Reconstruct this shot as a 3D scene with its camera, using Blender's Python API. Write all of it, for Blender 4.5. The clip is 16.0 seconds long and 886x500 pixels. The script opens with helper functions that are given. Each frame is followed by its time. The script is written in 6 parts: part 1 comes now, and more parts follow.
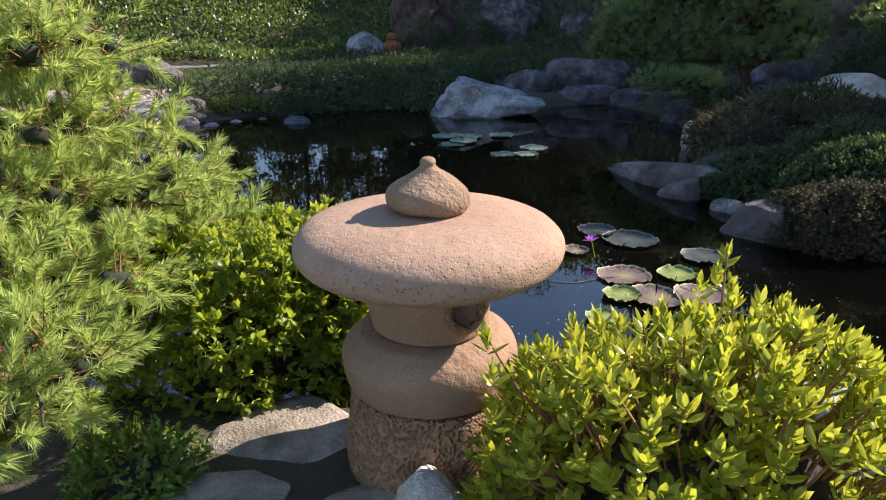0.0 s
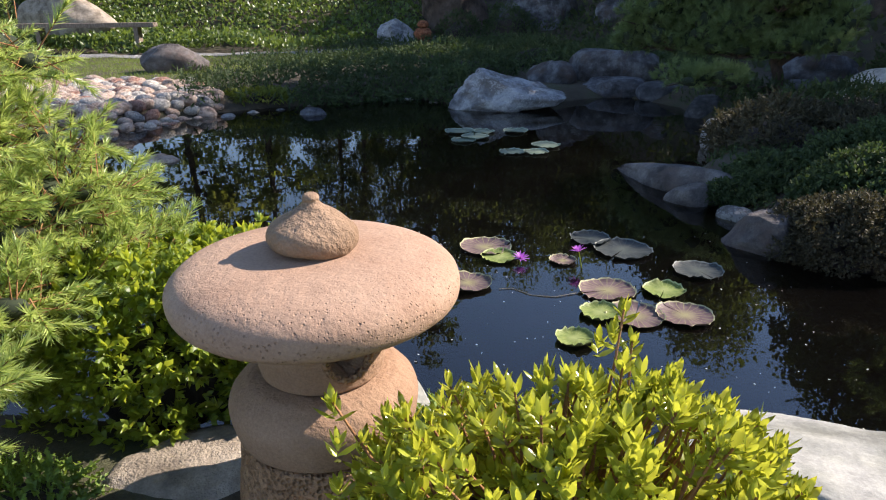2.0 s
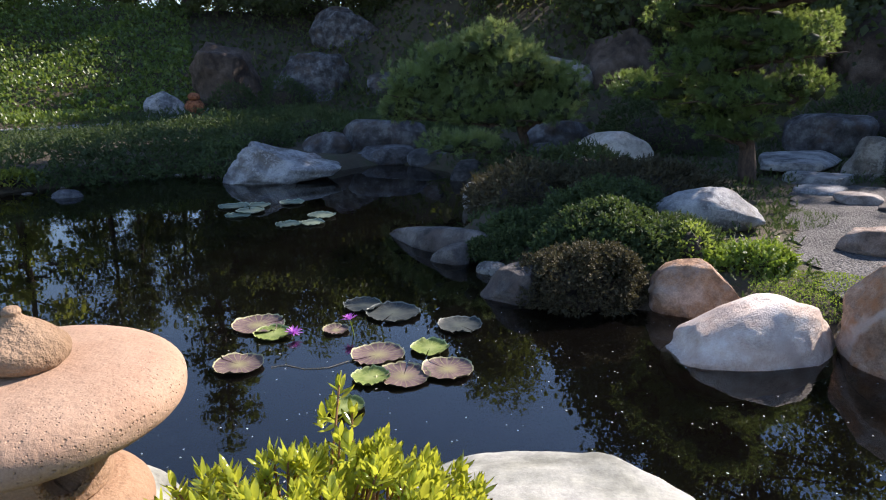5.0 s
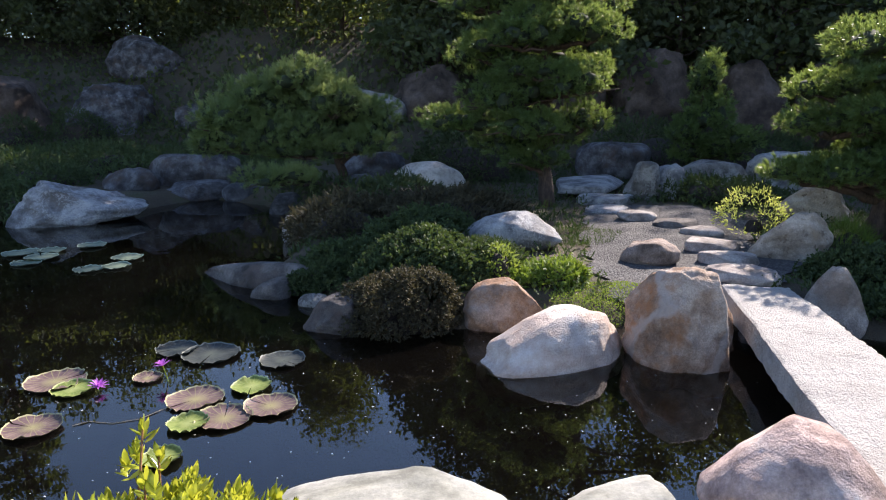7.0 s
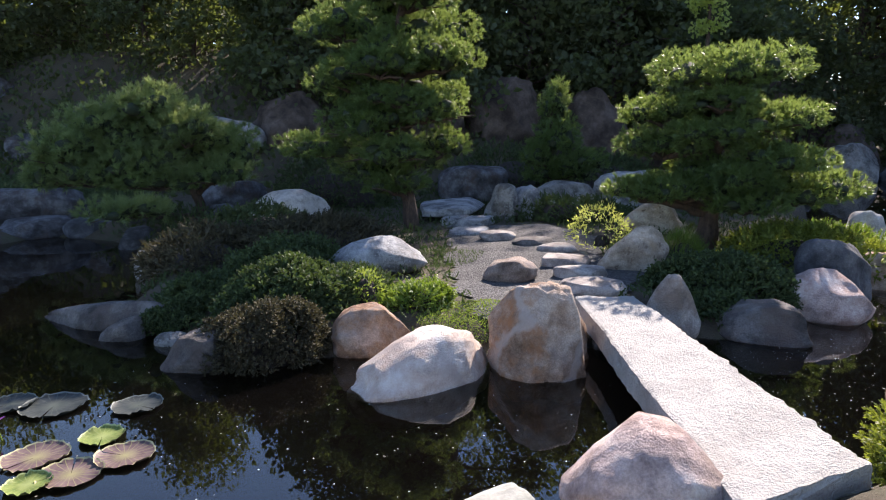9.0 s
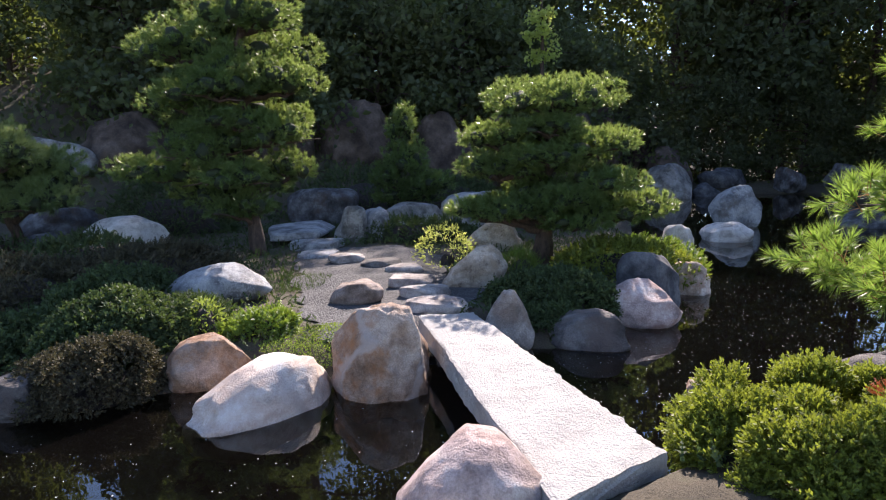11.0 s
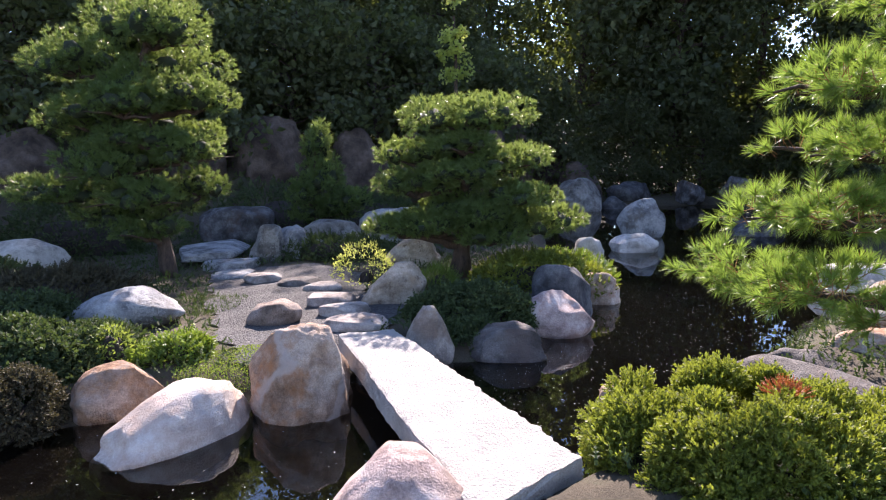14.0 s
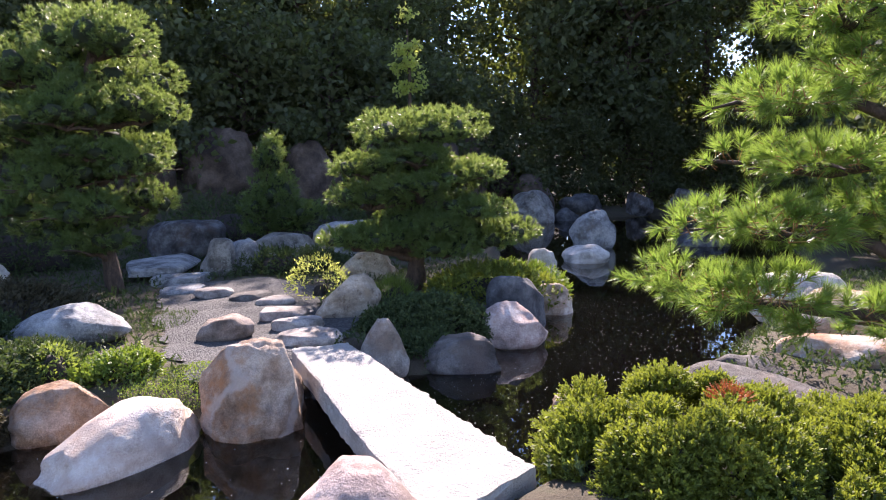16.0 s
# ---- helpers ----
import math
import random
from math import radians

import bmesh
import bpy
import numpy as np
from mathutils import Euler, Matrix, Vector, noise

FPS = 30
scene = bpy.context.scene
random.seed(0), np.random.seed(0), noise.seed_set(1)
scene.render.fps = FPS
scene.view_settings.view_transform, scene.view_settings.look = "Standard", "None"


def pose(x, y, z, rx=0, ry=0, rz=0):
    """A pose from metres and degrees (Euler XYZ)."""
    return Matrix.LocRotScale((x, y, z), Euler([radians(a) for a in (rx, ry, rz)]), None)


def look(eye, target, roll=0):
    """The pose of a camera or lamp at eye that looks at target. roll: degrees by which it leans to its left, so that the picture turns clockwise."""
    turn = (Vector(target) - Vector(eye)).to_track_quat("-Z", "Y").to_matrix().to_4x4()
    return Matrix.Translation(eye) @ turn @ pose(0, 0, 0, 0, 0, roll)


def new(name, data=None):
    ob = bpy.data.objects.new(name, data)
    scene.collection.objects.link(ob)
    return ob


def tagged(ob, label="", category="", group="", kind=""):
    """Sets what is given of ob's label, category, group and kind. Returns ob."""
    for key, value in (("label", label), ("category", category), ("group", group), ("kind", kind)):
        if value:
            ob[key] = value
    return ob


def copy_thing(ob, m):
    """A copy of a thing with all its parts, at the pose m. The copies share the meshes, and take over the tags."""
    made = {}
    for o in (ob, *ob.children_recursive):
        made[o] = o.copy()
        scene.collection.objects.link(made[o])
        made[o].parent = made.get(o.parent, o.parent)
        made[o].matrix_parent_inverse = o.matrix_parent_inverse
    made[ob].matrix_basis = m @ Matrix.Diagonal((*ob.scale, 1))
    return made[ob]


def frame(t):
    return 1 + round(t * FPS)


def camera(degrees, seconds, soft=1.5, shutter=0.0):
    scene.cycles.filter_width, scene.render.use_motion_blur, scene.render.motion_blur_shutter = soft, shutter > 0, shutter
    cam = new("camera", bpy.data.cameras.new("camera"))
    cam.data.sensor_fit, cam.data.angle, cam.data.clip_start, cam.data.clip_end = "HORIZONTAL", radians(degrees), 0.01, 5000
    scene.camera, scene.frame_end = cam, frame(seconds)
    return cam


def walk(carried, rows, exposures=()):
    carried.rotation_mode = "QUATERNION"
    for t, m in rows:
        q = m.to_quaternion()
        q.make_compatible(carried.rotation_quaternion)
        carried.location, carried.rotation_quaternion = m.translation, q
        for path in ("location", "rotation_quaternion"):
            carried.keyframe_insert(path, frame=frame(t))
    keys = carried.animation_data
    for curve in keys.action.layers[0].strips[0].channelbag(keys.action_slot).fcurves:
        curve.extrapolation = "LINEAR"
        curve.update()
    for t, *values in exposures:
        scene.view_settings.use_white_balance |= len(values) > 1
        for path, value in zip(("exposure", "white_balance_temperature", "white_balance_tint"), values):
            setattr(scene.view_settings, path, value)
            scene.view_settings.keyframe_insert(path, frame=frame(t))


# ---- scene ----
cam = camera(67.9, 16.0, soft=1.1)
PATH = [
    (0, (0.16, -0.117, 1.71), (0.011, 1.762, 1.042), -0.4),
    (0.5, (0.241, -0.053, 1.721), (0.038, 1.815, 1.038), -0.4),
    (1, (0.325, 0.036, 1.746), (0.083, 1.893, 1.044), -0.4),
    (1.5, (0.457, 0.106, 1.773), (0.192, 1.956, 1.06), -0.4),
    (2, (0.559, 0.115, 1.806), (0.296, 1.967, 1.099), -0.4),
    (2.5, (0.642, 0.103, 1.832), (0.396, 1.964, 1.142), -0.3),
    (3, (0.7, 0.083, 1.871), (0.512, 1.959, 1.202), -0.2),
    (3.5, (0.728, 0.068, 1.883), (0.65, 1.963, 1.246), -0.3),
    (4, (0.742, 0.041, 1.896), (0.807, 1.947, 1.294), -0.2),
    (4.5, (0.758, 0.023, 1.901), (0.959, 1.931, 1.335), -0.3),
    (5, (0.783, -0.011, 1.91), (1.122, 1.888, 1.381), -0.3),
    (5.2, (0.801, -0.031, 1.912), (1.2, 1.86, 1.397), -0.4),
    (7.3, (0.832, -0.151, 1.937), (1.728, 1.585, 1.51), -0.3),
    (7.5, (0.849, -0.151, 1.93), (1.782, 1.568, 1.513), -0.5),
    (8, (0.842, -0.165, 1.936), (1.864, 1.507, 1.535), -0.5),
    (8.5, (0.837, -0.177, 1.941), (1.938, 1.448, 1.555), -0.6),
    (9, (0.836, -0.213, 1.945), (2.018, 1.357, 1.575), -0.6),
    (9.5, (0.846, -0.252, 1.954), (2.114, 1.254, 1.598), -0.7),
    (10, (0.893, -0.307, 1.962), (2.243, 1.128, 1.622), -0.9),
    (10.2, (0.896, -0.333, 1.968), (2.286, 1.066, 1.634), -0.8),
    (12.5, (0.878, -0.416, 2.0), (2.459, 0.774, 1.707), -0.7),
    (13, (0.859, -0.423, 2.008), (2.465, 0.735, 1.721), -0.8),
    (13.5, (0.874, -0.429, 1.996), (2.501, 0.7, 1.72), -0.7),
    (14, (0.857, -0.431, 2.008), (2.507, 0.665, 1.737), -0.8),
    (14.5, (0.875, -0.439, 1.999), (2.544, 0.631, 1.739), -0.8),
    (15, (0.865, -0.451, 2.005), (2.554, 0.591, 1.754), -0.8),
    (15.5, (0.856, -0.453, 2.011), (2.564, 0.559, 1.767), -0.8),
    (16, (0.85, -0.455, 2.011), (2.575, 0.529, 1.775), -0.8),
]
walk(cam, [(t, look(eye, target, roll)) for t, eye, target, roll in PATH], exposures=[(0, 1.08, 6900, 18), (2.5, 1.08, 6900, 18), (5, 1.12, 6800, 18), (7.5, 1.25, 6850, 19), (9.5, 1.3, 6850, 20), (12.5, 1.5, 6800, 24), (16, 1.68, 6850, 27)])

# ---- world, sun ----
SUN_AZ, SUN_EL = radians(28.0), radians(34.5)
world = bpy.data.worlds.new("sky")
scene.world = world
world.use_nodes = True
wn = world.node_tree.nodes
sky = wn.new("ShaderNodeTexSky")
sky.sky_type = "NISHITA"
sky.sun_disc = False
sky.dust_density = 0.0
sky.ozone_density = 3.1
sky.sun_elevation = SUN_EL
sky.sun_rotation = math.pi / 2 - SUN_AZ
wn["Background"].inputs["Strength"].default_value = 0.12
world.node_tree.links.new(sky.outputs[0], wn["Background"].inputs["Color"])
sun_data = bpy.data.lights.new("sun", "SUN")
sun_data.energy = 5.0
sun_data.angle = radians(0.6)
sun_data.color = (1.0, 0.94, 0.86)
sun = new("sun", sun_data)
sun.matrix_world = look((math.cos(SUN_AZ) * math.cos(SUN_EL) * 60, math.sin(SUN_AZ) * math.cos(SUN_EL) * 60, math.sin(SUN_EL) * 60), (0, 0, 0))


# ---- materials ----
def node_mat(name):
    m = bpy.data.materials.new(name)
    m.use_nodes = True
    nt = m.node_tree
    return m, nt, nt.nodes["Principled BSDF"], nt.nodes["Material Output"]


def ramp(nt, fac, stops):
    r = nt.nodes.new("ShaderNodeValToRGB")
    el = r.color_ramp.elements
    while len(el) < len(stops):
        el.new(0.5)
    for e, (p, c) in zip(el, stops):
        e.position, e.color = p, (*c, 1)
    nt.links.new(fac, r.inputs[0])
    return r.outputs[0]


def noise_node(nt, vec, scale, detail=4.0, rough=0.6):
    n = nt.nodes.new("ShaderNodeTexNoise")
    n.inputs["Scale"].default_value = scale
    n.inputs["Detail"].default_value = detail
    n.inputs["Roughness"].default_value = rough
    nt.links.new(vec, n.inputs["Vector"])
    return n.outputs["Fac"]


def mixed(nt, fac, a, b, mode="MIX"):
    x = nt.nodes.new("ShaderNodeMix")
    x.data_type, x.blend_type = "RGBA", mode
    for sock, v in ((x.inputs[0], fac), (x.inputs[6], a), (x.inputs[7], b)):
        if isinstance(v, (int, float)):
            sock.default_value = v
        elif isinstance(v, tuple):
            sock.default_value = (*v, 1)
        else:
            nt.links.new(v, sock)
    return x.outputs[2]


def coords(nt, shifted=True):
    """Object coordinates, moved about at random from thing to thing."""
    tc = nt.nodes.new("ShaderNodeTexCoord")
    if not shifted:
        return tc.outputs["Object"]
    oi = nt.nodes.new("ShaderNodeObjectInfo")
    mul = nt.nodes.new("ShaderNodeMath")
    mul.operation = "MULTIPLY"
    mul.inputs[1].default_value = 37.0
    nt.links.new(oi.outputs["Random"], mul.inputs[0])
    add = nt.nodes.new("ShaderNodeVectorMath")
    add.operation = "ADD"
    nt.links.new(tc.outputs["Object"], add.inputs[0])
    nt.links.new(mul.outputs[0], add.inputs[1])
    return add.outputs[0]


def bumped(nt, bsdf, height, strength, distance):
    b = nt.nodes.new("ShaderNodeBump")
    b.inputs["Strength"].default_value = strength
    b.inputs["Distance"].default_value = distance
    nt.links.new(height, b.inputs["Height"])
    nt.links.new(b.outputs[0], bsdf.inputs["Normal"])
    return b


def stone_mat(name, dark, mid, light, grain=1.0, rough=0.85, patch=None, bump=0.6, vein=None, pits=None, lichen=None, mottle=0.6, speck=0.55, pit_at=0.36):
    """Weathered stone: broad tone, mottling, fine speckle, stains in patches, veins, pits, lichen, broken relief."""
    m, nt, bsdf, _ = node_mat(name)
    v = coords(nt)
    broad = noise_node(nt, v, 3.2 * grain, 5, 0.62)
    col = ramp(nt, broad, [(0.36, tuple(c * 0.8 for c in dark)), (0.5, mid), (0.62, light)])
    mott = noise_node(nt, v, 13 * grain, 6, 0.72)
    col = mixed(nt, mottle, col, ramp(nt, mott, [(0.34, (0.3, 0.3, 0.31)), (0.5, (0.5, 0.5, 0.5)), (0.66, (0.68, 0.67, 0.65))]), "OVERLAY")
    fine = noise_node(nt, v, 70 * grain, 4, 0.75)
    col = mixed(nt, speck, col, ramp(nt, fine, [(0.32, (0.32, 0.32, 0.32)), (0.5, (0.55, 0.55, 0.55)), (0.72, (0.85, 0.85, 0.85))]), "OVERLAY")
    if patch:
        st = ramp(nt, noise_node(nt, v, 2.1 * grain, 4, 0.7), [(0.5, (0, 0, 0)), (0.66, (0.8, 0.8, 0.8))])
        col = mixed(nt, st, col, patch)
    if vein:
        wave = nt.nodes.new("ShaderNodeTexWave")
        wave.inputs["Scale"].default_value = 0.45 * grain
        wave.inputs["Distortion"].default_value = 9.0
        wave.inputs["Detail"].default_value = 5.0
        wave.inputs["Detail Scale"].default_value = 1.6
        nt.links.new(v, wave.inputs["Vector"])
        col = mixed(nt, ramp(nt, wave.outputs["Fac"], [(0.93, (0, 0, 0)), (0.99, (0.65, 0.65, 0.65))]), col, vein)
    if lichen:
        li = ramp(nt, mixed(nt, 0.5, noise_node(nt, v, 4.5 * grain, 3, 0.5), noise_node(nt, v, 30 * grain, 4, 0.7)), [(0.53, (0, 0, 0)), (0.57, (0.6, 0.6, 0.6))])
        col = mixed(nt, li, col, lichen)
    if pits:
        pt = ramp(nt, mixed(nt, 0.4, noise_node(nt, v, 9 * grain, 3, 0.5), noise_node(nt, v, 28 * grain, 3, 0.6)), [(pit_at, (0.85, 0.85, 0.85)), (pit_at + 0.07, (0, 0, 0))])
        col = mixed(nt, pt, col, pits)
    nt.links.new(col, bsdf.inputs["Base Color"])
    bsdf.inputs["Roughness"].default_value = rough
    bsdf.inputs["Specular IOR Level"].default_value = 0.35
    crack = nt.nodes.new("ShaderNodeTexVoronoi")
    crack.feature = "DISTANCE_TO_EDGE"
    crack.inputs["Scale"].default_value = 3.4 * grain
    warp = nt.nodes.new("ShaderNodeVectorMath")
    warp.operation = "ADD"
    nt.links.new(v, warp.inputs[0])
    nt.links.new(mixed(nt, 1.0, (0, 0, 0), ramp(nt, noise_node(nt, v, 5 * grain, 4, 0.6), [(0.2, (0, 0, 0)), (0.8, (0.5, 0.7, 0.4))])), warp.inputs[1])
    nt.links.new(warp.outputs[0], crack.inputs["Vector"])
    seam = ramp(nt, crack.outputs["Distance"], [(0.0, (0.55, 0.55, 0.55)), (0.03, (1, 1, 1))])
    h = mixed(nt, 0.45, noise_node(nt, v, 12 * grain, 7, 0.68), noise_node(nt, v, 80 * grain, 3, 0.6))
    h = mixed(nt, 0.35, h, seam, "MULTIPLY")
    bumped(nt, bsdf, h, min(bump * 1.6, 1.0), 0.045)
    return m


def leaf_mat(name, dark, light, through_col, amount=0.35, rough=0.45, spread=1.0):
    """Foliage: tone differs from leaf to leaf, light passes through."""
    m, nt, bsdf, out = node_mat(name)
    geo = nt.nodes.new("ShaderNodeNewGeometry")
    col = ramp(nt, geo.outputs["Random Per Island"], [(0.0, dark), (0.5, tuple((a + b) / 2 for a, b in zip(dark, light))), (1.0, light)])
    tc = nt.nodes.new("ShaderNodeTexCoord")
    big = noise_node(nt, tc.outputs["Object"], 3.0 * spread, 2, 0.5)
    col = mixed(nt, 0.5, col, ramp(nt, big, [(0.3, (0.35, 0.38, 0.35)), (0.7, (0.68, 0.64, 0.55))]), "OVERLAY")
    nt.links.new(col, bsdf.inputs["Base Color"])
    bsdf.inputs["Roughness"].default_value = rough
    tr = nt.nodes.new("ShaderNodeBsdfTranslucent")
    tr.inputs["Color"].default_value = (*through_col, 1)
    mix = nt.nodes.new("ShaderNodeMixShader")
    mix.inputs[0].default_value = amount
    nt.links.new(bsdf.outputs[0], mix.inputs[1])
    nt.links.new(tr.outputs[0], mix.inputs[2])
    nt.links.new(mix.outputs[0], out.inputs["Surface"])
    return m


def bark_mat(name, dark, light):
    m, nt, bsdf, _ = node_mat(name)
    tc = nt.nodes.new("ShaderNodeTexCoord")
    mp = nt.nodes.new("ShaderNodeMapping")
    mp.inputs["Scale"].default_value = (1, 1, 0.3)
    nt.links.new(tc.outputs["Object"], mp.inputs[0])
    n = noise_node(nt, mp.outputs[0], 22, 6, 0.7)
    nt.links.new(ramp(nt, n, [(0.35, dark), (0.65, light)]), bsdf.inputs["Base Color"])
    bsdf.inputs["Roughness"].default_value = 0.9
    bumped(nt, bsdf, n, 0.9, 0.02)
    return m


M_BLUE = stone_mat("blue_grey_stone", (0.13, 0.135, 0.145), (0.26, 0.265, 0.28), (0.42, 0.425, 0.44), lichen=(0.45, 0.46, 0.45), bump=0.8)
M_PALE = stone_mat("pale_grey_stone", (0.42, 0.39, 0.35), (0.54, 0.5, 0.46), (0.66, 0.62, 0.58))
M_WHITE = stone_mat("whitish_stone", (0.22, 0.225, 0.19), (0.29, 0.295, 0.26), (0.36, 0.36, 0.325), bump=0.1, speck=0.2)
M_PINK = stone_mat("pinkish_granite", (0.3, 0.21, 0.19), (0.46, 0.35, 0.32), (0.6, 0.5, 0.47), patch=(0.4, 0.3, 0.24), bump=0.3)
M_TAN = stone_mat("tan_granite", (0.34, 0.23, 0.16), (0.5, 0.38, 0.3), (0.66, 0.57, 0.5), patch=(0.42, 0.2, 0.1))
M_CUBE = stone_mat("veined_tan_granite", (0.24, 0.15, 0.1), (0.38, 0.27, 0.2), (0.52, 0.42, 0.35), patch=(0.45, 0.2, 0.08), vein=(0.56, 0.5, 0.46), bump=0.8)
M_WARM = stone_mat("warm_white_stone", (0.5, 0.4, 0.34), (0.64, 0.54, 0.475), (0.73, 0.655, 0.59), patch=(0.58, 0.42, 0.33), vein=(0.5, 0.42, 0.38), bump=0.5, speck=0.4)
M_ORANGE = stone_mat("orange_brown_stone", (0.22, 0.12, 0.07), (0.36, 0.22, 0.14), (0.46, 0.34, 0.27), patch=(0.36, 0.34, 0.33), bump=0.7)
M_WEDGE = stone_mat("grey_beige_stone", (0.22, 0.18, 0.155), (0.36, 0.31, 0.275), (0.48, 0.43, 0.39), patch=(0.3, 0.22, 0.17), bump=0.8)
M_FLAT = stone_mat("dark_flat_stone", (0.07, 0.063, 0.06), (0.115, 0.105, 0.1), (0.19, 0.178, 0.17), patch=(0.15, 0.115, 0.1), bump=0.8)
M_PITTED = stone_mat("pitted_tan_stone", (0.36, 0.29, 0.22), (0.5, 0.42, 0.34), (0.6, 0.54, 0.46), pits=(0.14, 0.1, 0.075), patch=(0.34, 0.24, 0.15), bump=1.0)
M_ROUND = stone_mat("round_pink_granite", (0.36, 0.26, 0.235), (0.52, 0.4, 0.37), (0.64, 0.54, 0.51), patch=(0.42, 0.25, 0.2), bump=0.55)
M_BLUEWHITE = stone_mat("blue_white_stone", (0.15, 0.157, 0.17), (0.28, 0.29, 0.305), (0.43, 0.44, 0.45), patch=(0.15, 0.13, 0.11), lichen=(0.5, 0.5, 0.49), bump=0.9)
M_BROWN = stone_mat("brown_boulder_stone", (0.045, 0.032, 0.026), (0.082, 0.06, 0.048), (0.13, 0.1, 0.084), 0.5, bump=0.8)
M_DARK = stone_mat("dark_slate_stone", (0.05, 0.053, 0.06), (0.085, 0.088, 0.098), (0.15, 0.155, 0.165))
# grey stone darkened so that the colour carries the woods' shade
M_SHADE = stone_mat("shaded_dark_stone", (0.042, 0.04, 0.041), (0.088, 0.088, 0.095), (0.18, 0.185, 0.195), patch=(0.09, 0.064, 0.05), bump=0.8)
M_STEPBROWN = stone_mat("brown_step_stone", (0.17, 0.125, 0.1), (0.27, 0.205, 0.17), (0.36, 0.29, 0.25), bump=0.6)
M_GREY = stone_mat("grey_fieldstone", (0.12, 0.115, 0.11), (0.22, 0.21, 0.2), (0.35, 0.34, 0.33), patch=(0.2, 0.165, 0.14), lichen=(0.4, 0.4, 0.38), bump=0.8)
M_SLAB = stone_mat("bridge_granite", (0.445, 0.428, 0.408), (0.4, 0.385, 0.367), (0.445, 0.43, 0.412), 0.8, bump=0.6, mottle=0.25, speck=0.15, pits=(0.2, 0.18, 0.165), pit_at=0.3)
M_PAVE = stone_mat("tan_paving_stone", (0.2, 0.165, 0.125), (0.29, 0.245, 0.19), (0.37, 0.32, 0.26), bump=0.35, speck=0.35)
M_STEP = stone_mat("flat_stepping_stone", (0.2, 0.17, 0.15), (0.32, 0.28, 0.26), (0.45, 0.41, 0.38))
M_BARK = bark_mat("pine_bark", (0.032, 0.022, 0.017), (0.11, 0.072, 0.054))
M_TWIG = bark_mat("shoot_bark", (0.2, 0.09, 0.035), (0.4, 0.2, 0.08))
# dark colour for shrub cores, in place of shade between the leaves
M_CORE_SHADE = bark_mat("shrub_core_shade", (0.015, 0.012, 0.01), (0.05, 0.038, 0.03))
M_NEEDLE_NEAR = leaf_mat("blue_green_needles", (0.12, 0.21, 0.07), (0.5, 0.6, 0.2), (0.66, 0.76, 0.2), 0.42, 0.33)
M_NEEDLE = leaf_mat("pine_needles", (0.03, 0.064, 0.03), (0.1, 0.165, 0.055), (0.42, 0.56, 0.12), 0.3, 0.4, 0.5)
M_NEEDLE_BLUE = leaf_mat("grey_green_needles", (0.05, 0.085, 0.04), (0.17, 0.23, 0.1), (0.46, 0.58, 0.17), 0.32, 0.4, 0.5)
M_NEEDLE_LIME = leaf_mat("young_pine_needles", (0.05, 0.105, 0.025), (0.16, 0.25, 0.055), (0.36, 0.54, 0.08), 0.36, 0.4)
M_RHODO = leaf_mat("rhododendron_leaf", (0.045, 0.095, 0.018), (0.47, 0.5, 0.065), (0.72, 0.74, 0.07), 0.34, 0.17)
M_SPIREA = leaf_mat("yellow_green_leaf", (0.06, 0.115, 0.02), (0.24, 0.31, 0.036), (0.58, 0.66, 0.055), 0.36, 0.45)
M_JUNIPER = leaf_mat("juniper_sprays", (0.025, 0.05, 0.011), (0.19, 0.23, 0.034), (0.36, 0.43, 0.045), 0.32, 0.62)
M_JUNIPER_DARK = leaf_mat("dark_juniper_sprays", (0.022, 0.042, 0.018), (0.066, 0.1, 0.036), (0.13, 0.2, 0.04), 0.2, 0.8)
M_HEMLOCK = leaf_mat("brownish_sprays", (0.036, 0.031, 0.019), (0.085, 0.077, 0.042), (0.1, 0.09, 0.035), 0.2, 0.8)
M_JUNIPER_LIME = leaf_mat("fresh_juniper_sprays", (0.055, 0.1, 0.02), (0.17, 0.26, 0.042), (0.34, 0.48, 0.05), 0.3, 0.55)
M_RUST = leaf_mat("rusty_dead_sprays", (0.3, 0.07, 0.02), (0.5, 0.16, 0.06), (0.5, 0.15, 0.05), 0.2, 0.7)
M_IVY = leaf_mat("ground_ivy_leaf", (0.032, 0.062, 0.018), (0.11, 0.165, 0.036), (0.28, 0.4, 0.06), 0.25, 0.4, 0.3)
# woodland leaf in a shaded and a sunlit copy; light is in the colours
M_WOODS = leaf_mat("shaded_woodland_leaf", (0.024, 0.034, 0.018), (0.066, 0.084, 0.04), (0.3, 0.38, 0.07), 0.22, 0.8, 0.1)
M_WOODS_LIT = leaf_mat("sunlit_woodland_leaf", (0.07, 0.1, 0.025), (0.2, 0.22, 0.05), (0.5, 0.55, 0.08), 0.36, 0.6, 0.1)
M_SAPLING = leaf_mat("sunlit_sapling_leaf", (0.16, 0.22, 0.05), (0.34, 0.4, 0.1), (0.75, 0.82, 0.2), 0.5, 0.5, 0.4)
M_GRASS = leaf_mat("lawn_grass", (0.07, 0.12, 0.02), (0.18, 0.25, 0.05), (0.35, 0.45, 0.07), 0.3, 0.6, 0.4)


